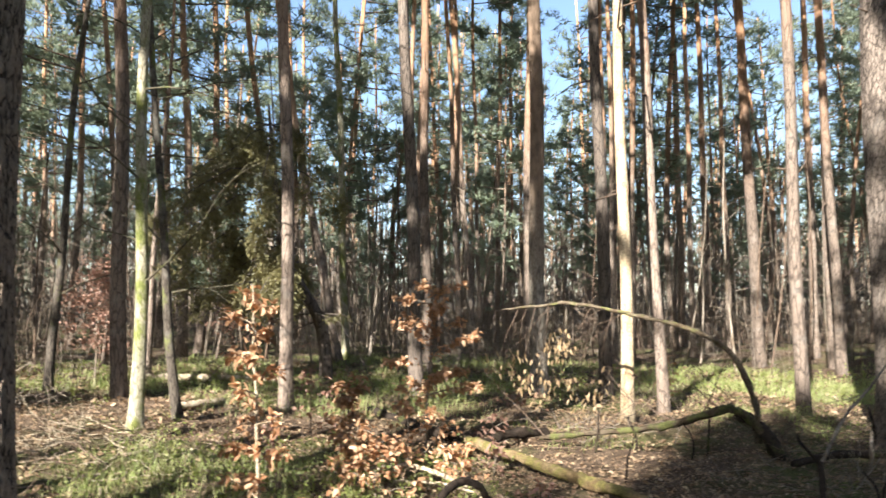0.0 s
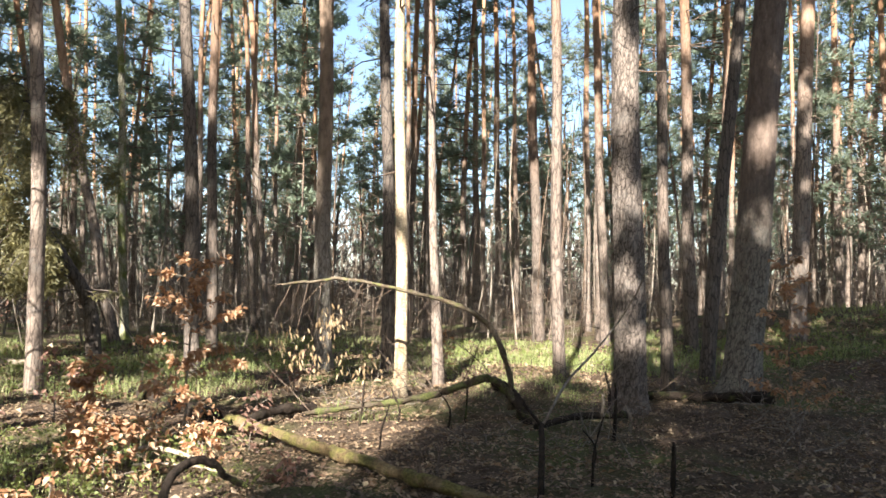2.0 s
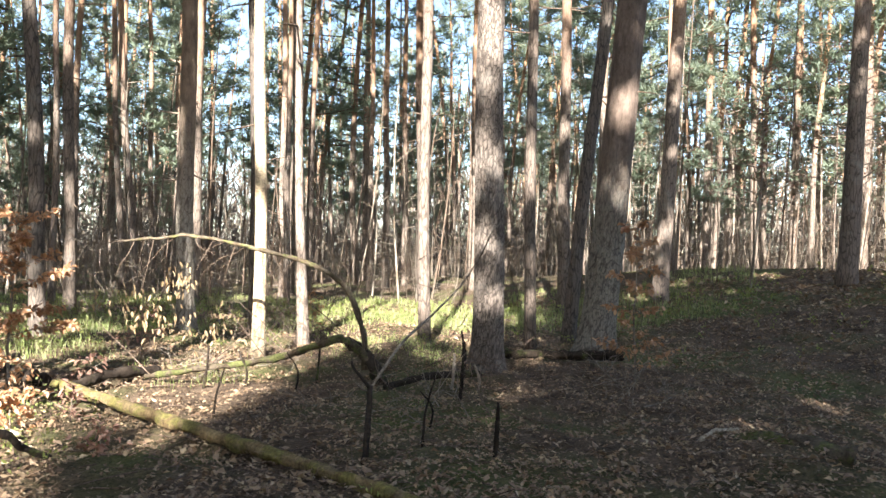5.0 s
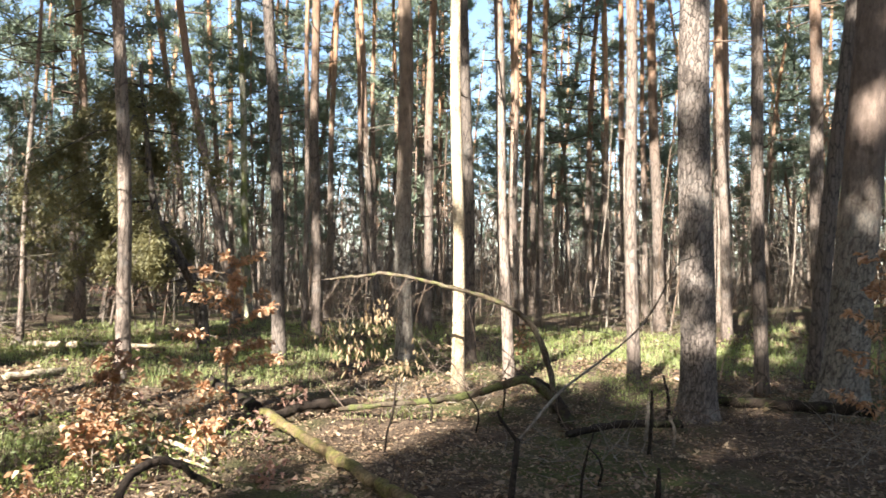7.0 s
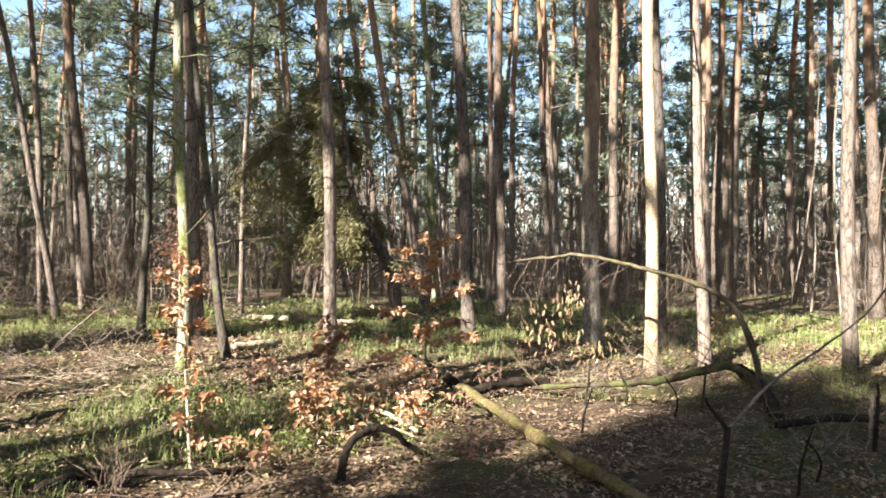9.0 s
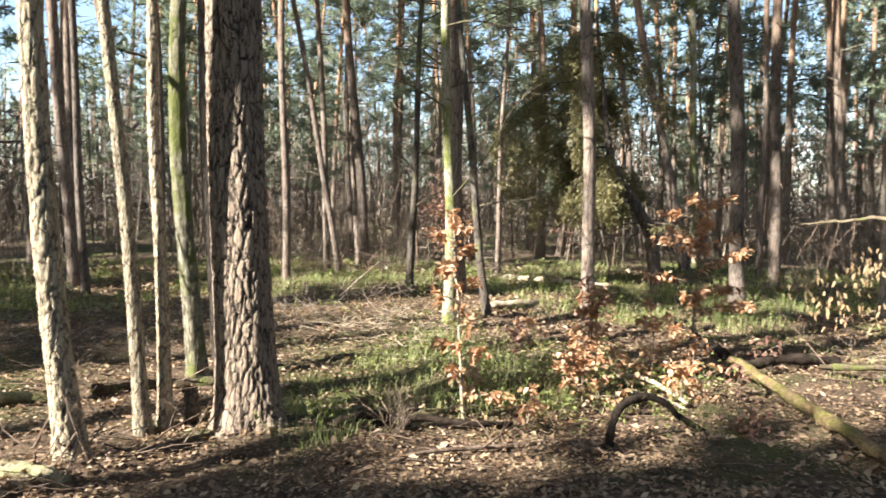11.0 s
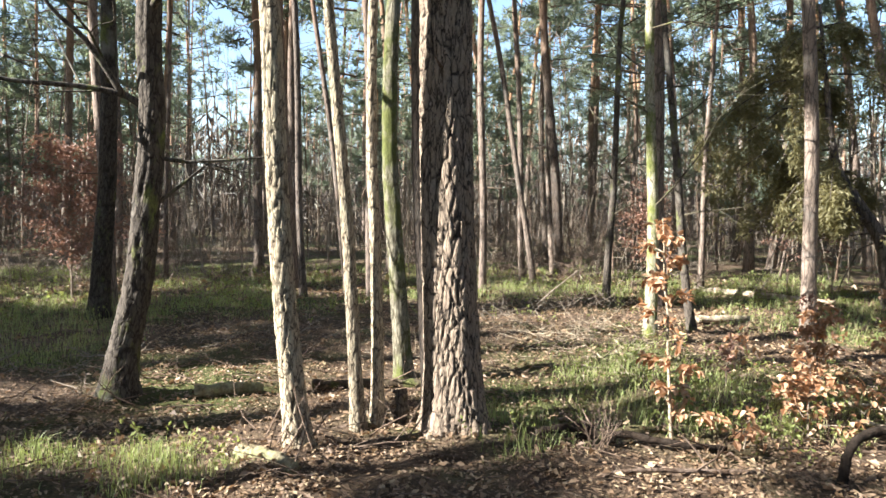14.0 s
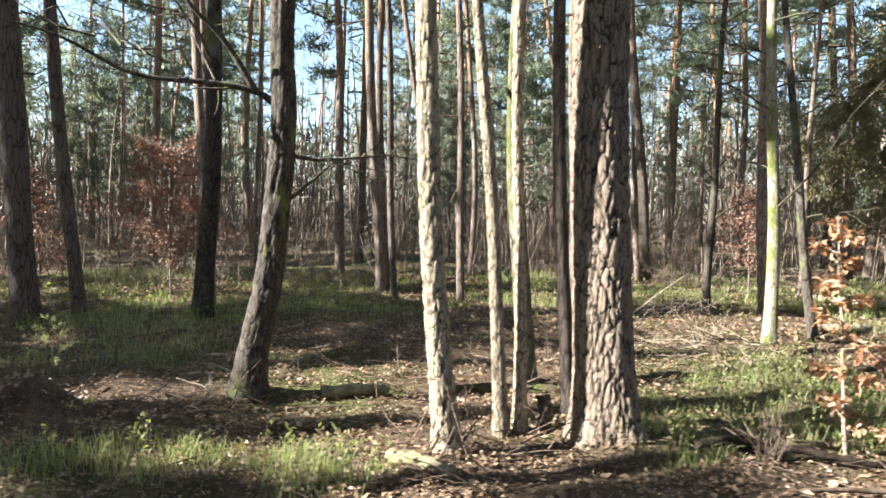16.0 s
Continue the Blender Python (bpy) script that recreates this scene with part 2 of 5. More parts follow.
LOG = dead_wood("barkless_log_wood", (0.17, 0.125, 0.065), 0.5, ((0.05, 0.043, 0.015), (0.20, 0.17, 0.055)))
# far brush tone, lowered to stand in for the shade of the canopy
BRUSH = leafy("dry_brush", [(0.035, 0.028, 0.021), (0.07, 0.056, 0.042), (0.12, 0.098, 0.073)], (0.09, 0.07, 0.048), 0.15)
FLOOR = earth()


# ---------------------------------------------------------------- shape helpers
class Shape:
    """Collects points and faces, then becomes one mesh."""

    def __init__(self):
        self.v, self.f, self.marks = [], [], None

    def tube(self, pts, radii, sides=6, cap=True):
        base, n = len(self.v), len(pts)
        side = Vector((1, 0, 0))
        for k in range(n):
            way = (pts[min(k + 1, n - 1)] - pts[max(k - 1, 0)]).normalized()
            a = side - way * side.dot(way)
            if a.length < 0.05:
                a = Vector((0, 1, 0)) - way * way.y
            a.normalize()
            side = a
            b = way.cross(a)
            for s in range(sides):
                ang = 2 * math.pi * s / sides
                self.v.append(pts[k] + (a * math.cos(ang) + b * math.sin(ang)) * radii[k])
        for k in range(n - 1):
            for s in range(sides):
                i, j = base + k * sides + s, base + k * sides + (s + 1) % sides
                self.f.append((i, j, j + sides, i + sides))
        if cap:
            self.f.append(tuple(range(base + sides - 1, base - 1, -1)))
            self.f.append(tuple(range(base + (n - 1) * sides, base + n * sides)))

    def leaf(self, at, way, side, length, width, fold=0.2, pts=6):
        i, up = len(self.v), way.cross(side).normalized()
        if pts == 4:
            self.v += [at, at + way * length * 0.5 + side * width + up * fold * width, at + way * length, at + way * length * 0.5 - side * width + up * fold * width]
            self.f += [(i, i + 2, i + 1), (i, i + 3, i + 2)]
            return
        lift = up * fold * width
        self.v += [at, at + way * length * 0.3 + side * width + lift, at + way * length * 0.72 + side * width * 0.75 + lift, at + way * length,
                   at + way * length * 0.72 - side * width * 0.75 + lift, at + way * length * 0.3 - side * width + lift]
        self.f += [(i, i + 3, i + 2, i + 1), (i, i + 5, i + 4, i + 3)]

    def mesh(self, name, smooth=True):
        me = bpy.data.meshes.new(name)
        me.from_pydata([tuple(p) for p in self.v], [], self.f)
        if smooth:
            me.polygons.foreach_set("use_smooth", [True] * len(me.polygons))
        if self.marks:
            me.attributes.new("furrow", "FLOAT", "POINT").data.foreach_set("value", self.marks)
        me.update()
        return me


def part(name, shape, mat, parent=None, label="", smooth=True):
    me = shape.mesh(name, smooth) if isinstance(shape, Shape) else shape
    if mat and not me.materials:
        me.materials.append(mat)
    ob = new(name, me)
    if parent:
        ob.parent = parent
    if label:
        ob["label"] = label
    return ob


def thing(name, x, y, label, category, group="", z=None):
    ob = new(name)
    ob.empty_display_size = 0.2
    ob.location = (x, y, ground_height(x, y) if z is None else z)
    return tagged(ob, label, category, group)


def rand_dir(rng, flat=1.0):
    a, z = rng.uniform(0, 2 * math.pi), rng.uniform(-1, 1)
    k = math.sqrt(1 - z * z)
    return Vector((k * math.cos(a), k * math.sin(a), z * flat)).normalized()


def curve_pts(points, steps=6):
    """A smooth line through the points."""
    p = [Vector(q) for q in points]
    p = [p[0] * 2 - p[1]] + p + [p[-1] * 2 - p[-2]]
    out = []
    for k in range(1, len(p) - 2):
        for s in range(steps):
            t = s / steps
            a, b, c, d = p[k - 1], p[k], p[k + 1], p[k + 2]
            out.append(0.5 * ((2 * b) + (c - a) * t + (2 * a - 5 * b + 4 * c - d) * t * t + (3 * b - a - 3 * c + d) * t ** 3))
    out.append(p[-2])
    return out


# ---------------------------------------------------------------- ground
def ground_height(x, y):
    far = min(1.0, math.hypot(x - 1, y - 1) / 12)
    z = 0.05 * noise.noise(Vector((x * 0.55, y * 0.55, 0.3))) + 0.06 * noise.noise(Vector((x * 1.7, y * 1.7, 4.1))) + 0.045 * noise.noise(Vector((x * 3.9, y * 3.9, 1.1)))
    z += 0.25 * far * noise.noise(Vector((x * 0.07, y * 0.07, 9.0))) * min(1.0, max(0.0, math.hypot(x, y) - 12) / 20)
    bank = min(1.0, max(0.0, (x - 7.6) / 8.5))
    z += 1.25 * bank * bank * (3 - 2 * bank) / (1 + math.exp((y - 26) / 4))
    if far < 1.0:
        z += 0.028 * (1 - far) * noise.noise(Vector((x * 6.5, y * 6.5, 7.7)))
    z += 0.16 * math.exp(-((x - 5.0) ** 2 + (y - 4.9) ** 2) / 0.35) + 0.10 * math.exp(-((x + 2.2) ** 2 + (y - 4.75) ** 2) / 0.12)
    z += 0.18 * math.exp(-((x - 3.9) ** 2 + (y - 10.5) ** 2) / 0.5) + 0.12 * math.exp(-((x + 1.9) ** 2 + (y - 6.9) ** 2) / 0.3)
    z += 0.27 * math.exp(-(((x + 5.5) ** 2 + (y - 1.62) ** 2) / 0.075) ** 1.5)
    return z


def axis_steps(lo, hi, step, reach):
    inner = [lo + step * k for k in range(int((hi - lo) / step) + 1)]
    out, d = [], step
    a, b = [], []
    while d < reach:
        d *= 1.32
        a.append(lo - d)
        b.append(inner[-1] + d)
    return a[::-1] + inner + b


def build_ground():
    xs, ys = axis_steps(-14, 13, 0.12, 900), axis_steps(1, 16, 0.12, 900)
    s = Shape()
    s.v = [(x, y, ground_height(x, y)) for y in ys for x in xs]
    w = len(xs)
    s.f = [(j * w + i, j * w + i + 1, (j + 1) * w + i + 1, (j + 1) * w + i) for j in range(len(ys) - 1) for i in range(w - 1)]
    ob = part("ground", s, FLOOR)
    return tagged(ob, "uneven forest floor of humus, needles and moss", "ground", kind="structure")


build_ground()


# ---------------------------------------------------------------- trees
def stem_line(height, lean, bow, seen, wobble, rng, rings, dense=0.0):
    """The middle line of a stem from its foot: lean in metres a metre, bow halfway up the part in sight."""
    ph = rng.uniform(0, 6)
    pts = []
    heights = [height * (k / rings) ** 1.35 for k in range(rings + 1)]
    if dense:
        heights = [dense * k / rings for k in range(rings)] + [dense + (height - dense) * k / 12 for k in range(13)]
    for k, h in enumerate(heights):
        u = h / seen
        b = 4 * u * (1 - u) if u < 1 else -4 * (u - 1) * math.exp(-(u - 1) * 1.5)
        wv = wobble * min(1.0, h / 2)
        pts.append(Vector((lean[0] * h + bow[0] * b + wv * math.sin(h * 0.9 + ph), lean[1] * h + bow[1] * b + wv * math.cos(h * 0.7 + ph), h - 0.15 * (k == 0))))
    return pts


def stem_mesh(pts, d, height, sides, flare=0.35, relief=0.0, plates=9.0, taper=0.62, seed=0):
    """A round tapered stem with a flared foot; relief: depth of the furrows cut into it."""
    s = Shape()
    radii = []
    for p in pts:
        h = max(0.0, p.z)
        radii.append(d / 2 * (1 - taper * min(1, h / height) ** 0.9) * (1 + flare * math.exp(-h / 0.22)))
    s.tube(pts, radii, sides)
    out, marks = [], []
    n = len(pts)
    for k in range(n):
        for q in range(sides):
            v = s.v[k * sides + q]
            r = v - pts[k]
            a = math.atan2(r.y, r.x)
            lobe = 1 + 0.05 * math.sin(2 * a + seed) + 0.035 * math.sin(5 * a + seed * 2 + pts[k].z * 1.3)
            lobe += 0.12 * math.exp(-max(0, pts[k].z) / 0.15) * math.sin(4 * a + seed)
            v = pts[k] + r * lobe
            if relief:
                warp = noise.noise(v * 7) * 0.35
                c = Vector((v.x * plates + warp, v.y * plates - warp, v.z * plates * 0.2 + seed * 3.7))
                dist = noise.voronoi(c)[0]
                c2 = Vector((v.x * plates * 2.1 + 3, v.y * plates * 2.1, v.z * plates * 0.9))
                small = noise.voronoi(c2)[0]
                gap = min(1.0, (dist[1] - dist[0]) / 0.2)
                step = min(1.0, (small[1] - small[0]) / 0.3)
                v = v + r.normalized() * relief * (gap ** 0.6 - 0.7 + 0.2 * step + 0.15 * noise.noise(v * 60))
                # the deeper in a groove, the darker the bark is coloured
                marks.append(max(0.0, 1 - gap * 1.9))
            out.append(v)
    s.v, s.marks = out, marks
    return s


def needle_crown(seed, low, high, spread, limbs, tufts, size=0.34, blades=30, broad=1.0):
    """Boughs and tufts of needles round a stem of which the foot is at the origin."""
    rng = random.Random(seed)
    wood, green = Shape(), Shape()
    for k in range(limbs):
        u = (k + rng.random()) / limbs
        h = low + (high - low) * u
        a = rng.uniform(0, 2 * math.pi)
        reach = spread * (0.45 + 0.75 * math.sin(math.pi * min(1, 0.18 + 0.8 * u))) * rng.uniform(0.6, 1.15)
        rise = rng.uniform(-0.1, 0.35) + 0.35 * u
        out = Vector((math.cos(a), math.sin(a), 0))
        line = [Vector((0, 0, h)) + out * reach * t + Vector((0, 0, reach * rise * t * t)) + Vector((rng.uniform(-0.1, 0.1), rng.uniform(-0.1, 0.1), 0)) * t for t in (0, 0.35, 0.7, 1)]
        wood.tube(line, [0.036, 0.026, 0.016, 0.006], 4, False)
        for _ in range(tufts):
            t = rng.uniform(0.3, 1.05)
            i = min(2, int(t * 3))
            at = line[i].lerp(line[i + 1], min(1.0, t * 3 - i)) + rand_dir(rng, 0.45) * rng.uniform(0.1, 0.65) * (0.4 + t * 0.6)
            stem = (at - Vector((0, 0, h))).normalized()
            for _ in range(blades):
                w = (rand_dir(rng) + stem * 0.35 + Vector((0, 0, 0.45))).normalized()
                side = w.cross(rand_dir(rng)).normalized() * size * rng.uniform(0.035, 0.06) * broad
                foot = at + rand_dir(rng) * size * 0.3
                tip = foot + w * size * rng.uniform(0.5, 1.0)
                i0 = len(green.v)
                green.v += [foot - side, foot + side, tip]
                green.f.append((i0, i0 + 1, i0 + 2))
    return wood, green


def dead_snags(shape, rng, pts, low, high, count, radius=0.012):
    """Short dead branches on a stem."""
    for _ in range(count):
        h = rng.uniform(low, high)
        foot = min(pts, key=lambda p: abs(p.z - h))
        a = rng.uniform(0, 2 * math.pi)
        length = rng.uniform(0.12, 0.8) * (1.5 if h > 5 else 1.0)
        way = Vector((math.cos(a), math.sin(a), rng.uniform(-0.35, 0.3)))
        mid = foot + way * length * 0.5 + Vector((0, 0, rng.uniform(-0.08, 0.08)))
        shape.tube([foot, mid, foot + way * length + Vector((0, 0, rng.uniform(-0.2, 0.1)))], [radius * 1.3, radius, radius * 0.4], 4, False)


CROWNS, DEEP, BACK = [], [], []
for n in range(6):
    crng = random.Random(50 + n)
    wood, green = needle_crown(100 + n, 12.6 + crng.uniform(-0.8, 1.2), 20.0, crng.uniform(1.5, 2.1), 19, 14, 0.36, 16, 2.3)
    CROWNS.append((wood.mesh("branchwork"), green.mesh("crown", False)))
for n in range(6):
    crng = random.Random(80 + n)
    wood, green = needle_crown(130 + n, 7.0 + crng.uniform(-2.5, 2.5), 19.5, crng.uniform(1.9, 2.7), 31, 11, 0.42, 14, 1.4)
    DEEP.append((wood.mesh("branchwork"), green.mesh("crown", False)))
# coarse crowns for unseen pines that serve only to cast shade
for n in range(2):
    wood, green = needle_crown(100 + n, 13.6, 20.0, 1.75, 18, 15, 0.42, 6, 7.0)
    BACK.append((wood.mesh("branchwork"), green.mesh("crown", False)))
for wood, green in CROWNS + DEEP + BACK:
    wood.materials.append(BROWN_TWIG)
    green.materials.append(NEEDLES)


def crown_onto(tree, pts, n, height, rng, kinds=CROWNS):
    """Sets one of the crowns on a stem."""
    k = height / 20.0
    top = min(pts, key=lambda p: abs(p.z - 15 * k))
    foot_z = 15 * k
    wood, green = kinds[n % len(kinds)]
    m = Matrix.Translation((top.x, top.y, 0)) @ Matrix.Rotation(rng.uniform(0, 6.28), 4, "Z") @ Matrix.Diagonal((k, k, k, 1))
    for name, me in (("branchwork", wood), ("crown", green)):
        ob = tagged(part(name, me, None, tree), kind="stuff")
        ob.matrix_local = m


PINE_GROUP = "pines of the wood"
serial = [0]


def pine(x, y, d, lean=(0, 0), bow=(0, 0), seen=6.0, height=20.0, mat=None, relief=0.0, plates=9.0, sides=14, rings=26, label="tall Scots pine with a straight bare stem and high crown", snags=7, flare=0.3, crown=True, kinds=CROWNS):
    serial[0] += 1
    rng = random.Random(serial[0] * 7 + 3)
    tree = thing("pine_tree", x, y, label, "tree", PINE_GROUP)
    pts = stem_line(height, lean, bow, seen, 0.03, rng, rings, seen if relief else 0.0)
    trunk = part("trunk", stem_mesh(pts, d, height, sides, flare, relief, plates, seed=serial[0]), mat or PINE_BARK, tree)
    if snags:
        for _ in range(snags):
            s = Shape()
            dead_snags(s, rng, pts, 2.2, 11, 1)
            part("dead_branch", s, BROWN_TWIG, trunk)
    if crown:
        crown_onto(tree, pts, serial[0], height, rng, kinds)
    return tree


def twigs_from(shape, rng, at, way, length, radius, depth, droop=0.0, sides=5):
    """A bare branch that forks again and again."""
    steps = 4 if depth > 1 else 3
    pts, p, w = [at], at.copy(), way.normalized()
    for k in range(steps):
        w = (w + rand_dir(rng) * 0.28 + Vector((0, 0, 0.06 - droop))).normalized()
        p = p + w * length / steps
        pts.append(p.copy())
    radii = [radius * (1 - 0.75 * k / steps) for k in range(steps + 1)]
    shape.tube(pts, radii, sides if depth > 1 else 3, False)
    if depth <= 0:
        return
    for _ in range(rng.randint(3, 4) if depth > 1 else rng.randint(2, 4)):
        t = rng.uniform(0.3, 1.0)
        i = min(steps - 1, int(t * steps))
        q = pts[i].lerp(pts[i + 1], t * steps - i)
        dirn = (pts[i + 1] - pts[i]).normalized()
        off = dirn.cross(rand_dir(rng)).normalized()
        twigs_from(shape, rng, q, dirn * 0.75 + off * 0.8, length * rng.uniform(0.4, 0.65), radii[i] * 0.55, depth - 1, droop, 4)


def broadleaf(name, x, y, d, lean, bow, seen, height, mat, label, low=3.0, branches=9, relief=0.0, plates=12.0, sides=16, rings=40, reach=2.2, flare=0.3, wobble=0.05, category="tree", depth=2):
    """A bare oak or the like."""
    serial[0] += 1
    rng = random.Random(serial[0] * 11 + 5)
    tree = thing(name, x, y, label, category, "bare broadleaf trees")
    pts = stem_line(height, lean, bow, seen, wobble, rng, rings, seen if relief else 0.0)
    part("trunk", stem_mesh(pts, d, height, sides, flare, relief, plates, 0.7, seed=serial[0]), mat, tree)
    for k in range(branches):
        s = Shape()
        h = low + (height - low) * (k + rng.random() * 0.7) / branches
        foot = min(pts, key=lambda p: abs(p.z - h))
        a = k * 2.4 + rng.uniform(-0.5, 0.5)
        twigs_from(s, rng, foot.copy(), Vector((math.cos(a), math.sin(a), rng.uniform(0.15, 0.7))), reach * rng.uniform(0.6, 1.1) * (1 - 0.4 * k / branches), d * 0.1, depth)
        part("branch", s, BRANCH, tree)
    return tree


# near stems, left to right
pine(-2.41, 4.60, 0.38, (-0.028, -0.029), seen=4, mat=OLD_PINE_BARK, relief=0.019, plates=21.0, sides=144, rings=260, flare=0.42, height=21,
     label="thick old pine with deeply furrowed grey-brown bark", snags=3)
pine(-2.98, 4.86, 0.11, (-0.035, -0.03), seen=4, mat=DARK_SHADED_BARK, height=15, label="thin dark pine stem close behind the thick old pine", snags=4)
broadleaf("pale_tree", -2.88, 3.60, 0.165, (-0.029, -0.080), (0, 0), 3.5, 11, PALE_BARK, "slender leaning tree with pale ridged bark in full sun", 3.4, 7, 0.012, 26.0, 64, 200)
broadleaf("pale_tree", -2.98, 4.16, 0.098, (-0.036, -0.049), (-0.02, -0.02), 3.5, 10, PALE_BARK, "thin pale ridged stem beside a twin stem", 4.0, 6, 0.006, 38.0, 40, 170)
broadleaf("pale_tree", -2.99, 4.34, 0.09, (0.0, 0.0), (0, 0), 3.5, 9, PALE_BARK, "thin upright pale stem with a broken stub at its foot", 4.0, 6, 0.006, 38.0, 40, 170)
broadleaf("oak_tree", -4.10, 5.53, 0.165, (-0.019, -0.023), (-0.03, -0.03), 3.6, 12, MOSSY_BARK, "oak stem half covered in bright green moss", 3.5, 8, 0.006, 16.0, 32, 110)
broadleaf("oak_tree", -3.81, 9.52, 0.155, (-0.010, -0.006), (0, 0), 4.3, 11, MOSSY_BARK, "mossy young oak with twiggy bare branches", 1.6, 20, 0.0, reach=1.9, depth=3)
broadleaf("oak_tree", -3.57, 10.20, 0.12, (-0.095, -0.050), (-0.07, -0.04), 4.5, 9, OAK_BARK, "slim crooked oak leaning beside the mossy oak", 1.4, 16, 0.0, reach=1.7, depth=3)
broadleaf("oak_tree", -6.55, 12.52, 0.15, (0.036, 0.024), (-0.05, -0.04), 5.5, 10, OAK_BARK, "dark mossy oak forking low above the ground", 1.2, 20, 0.0, reach=2.2, depth=3)
broadleaf("oak_tree", -9.75, 4.44, 0.28, (0.013, 0.043), (0, 0), 4.5, 12, OAK_BARK, "dark oak with moss-flecked bark", 3.2, 9, 0.01, 12.0, 28, 90)


def curved_oak():
    """The crooked dark oak with long level limbs."""
    rng = random.Random(77)
    tree = thing("oak_tree", -4.97, 3.12, "crooked dark oak with a long level limb and scaly foot", "tree", "bare broadleaf trees")
    line = curve_pts([(0, 0, -0.15), (0.01, 0.05, 0.35), (0.05, 0.16, 0.95), (0.08, 0.22, 1.6), (0.09, 0.27, 2.3), (0.1, 0.25, 3.2), (0.2, 0.35, 5), (0.3, 0.3, 7.5), (0.2, 0.5, 11)], 14)
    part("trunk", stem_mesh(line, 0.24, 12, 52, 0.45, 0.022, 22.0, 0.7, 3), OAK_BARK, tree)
    limb = Shape()
    a = Vector((0.09, 0.26, 2.35))
    limb.tube(curve_pts([a, a + Vector((-0.1, -0.17, 0.15)), a + Vector((-0.2, -0.5, 0.2)), a + Vector((-0.3, -1.1, 0.21)), a + Vector((-0.35, -1.6, 0.42)), a + Vector((-0.35, -2.1, 0.5))], 5),
              [0.034 - 0.0012 * k for k in range(26)], 7)
    limb.tube(curve_pts([a + Vector((-0.1, -0.18, 0.14)), a + Vector((-0.15, -0.45, 0.55)), a + Vector((-0.2, -0.75, 0.85)), a + Vector((-0.2, -1.0, 1.4))], 5), [0.03 - 0.0015 * k for k in range(16)], 6)
    for k in range(9):
        twigs_from(limb, rng, a + Vector((-0.25, -0.3 - 0.18 * k, 0.2 + 0.04 * k)), Vector((rng.uniform(-1, 1), rng.uniform(-1, 0.2), rng.uniform(-0.4, 0.9))), 0.8, 0.012, 1)
    part("limb", limb, OAK_BARK, tree)
    low = Shape()
    twigs_from(low, rng, Vector((0.08, 0.22, 1.55)), Vector((0.2, 0.6, 0.25)), 0.9, 0.02, 2)
    twigs_from(low, rng, Vector((0.08, 0.24, 2.0)), Vector((0.1, 1.0, 0.1)), 1.3, 0.02, 2)
    part("low_branch", low, OAK_BARK, tree)
    for k in range(8):
        top = Shape()
        foot = line[70 + k * 5]
        twigs_from(top, rng, foot.copy(), Vector((math.cos(k * 2.3), math.sin(k * 2.3), 0.5)), 2.2, 0.04, 2)
        part("branch", top, OAK_BARK, tree)


curved_oak()

# stems of the middle distance
FURROWED = "pine with grey furrowed lower bark, partly sunlit"
pine(4.78, 9.28, 0.40, (-0.007, 0.003), seen=5, mat=SCALY_BARK, relief=0.013, plates=18.0, sides=64, rings=150, label="stout pine with scaly bark standing over fallen branches")
pine(6.74, 9.81, 0.50, (0.067, -0.047), seen=5.5, mat=LICHEN_BARK, relief=0.016, plates=16.0, sides=72, rings=150, flare=0.62, label="very stout leaning pine with a swollen foot", height=22)
pine(6.29, 10.88, 0.19, (-0.015, 0.009), seen=6, label="slim pine between two stout pines")
pine(7.25, 11.35, 0.23, (0.075, -0.050), seen=6, mat=DARK_SHADED_BARK, label="dark leaning pine close behind a stout pine")
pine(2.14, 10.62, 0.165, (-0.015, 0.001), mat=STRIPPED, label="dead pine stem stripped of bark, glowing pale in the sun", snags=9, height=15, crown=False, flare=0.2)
pine(2.47, 13.48, 0.23, (-0.028, 0.002), mat=DARK_SHADED_BARK, label="dark shaded pine behind the stripped stem")
pine(2.96, 11.84, 0.18, (-0.046, 0.006), label=FURROWED, snags=10)
pine(4.55, 10.92, 0.19, (-0.017, 0.005), label=FURROWED, snags=8)
pine(1.36, 13.75, 0.29, (-0.017, 0.0), mat=SUNLIT_FOOT_BARK, label="pine with a broad foot, coloured pale for sunlight", flare=0.4, relief=0.008, sides=30, rings=80)
pine(-2.49, 11.38, 0.19, (-0.032, -0.013), label=FURROWED, snags=5)
pine(-0.76, 13.58, 0.23, (-0.048, -0.009), mat=DARK_SHADED_BARK, label="dark pine in shade at the edge of the grass")
pine(-5.35, 12.40, 0.26, (-0.040, -0.020), label="straight pine behind the mossy oak")
pine(-0.75, 17.67, 0.25, (-0.023, -0.003), label=FURROWED)
pine(-1.20, 18.73, 0.15, (-0.007, -0.001))
pine(-1.41, 24.42, 0.22, (0.009, 0.001))
pine(-3.22, 20.38, 0.25, (-0.191, -0.048), (-0.04, -0.01), 8.6, label="leaning pine with reddish upper bark")
pine(-3.14, 21.25, 0.21, (-0.052, -0.012), mat=MOSSY_BARK, label="slim pine with yellow-green algae on its bark")
pine(-5.80, 24.99, 0.26, (-0.129, -0.040), label="leaning pine with reddish bark")
pine(1.76, 19.89, 0.28, (0.003, 0.0))
pine(0.07, 22.01, 0.18, (-0.053, -0.004))
pine(-0.01, 25.89, 0.18, (-0.019, -0.001))
pine(4.81, 23.77, 0.25, (0.014, -0.002))
pine(4.36, 22.50, 0.19, (-0.014, 0.002))
pine(9.48, 31.72, 0.35, (-0.014, 0.004))
pine(8.46, 21.61, 0.34, (-0.033, 0.011))
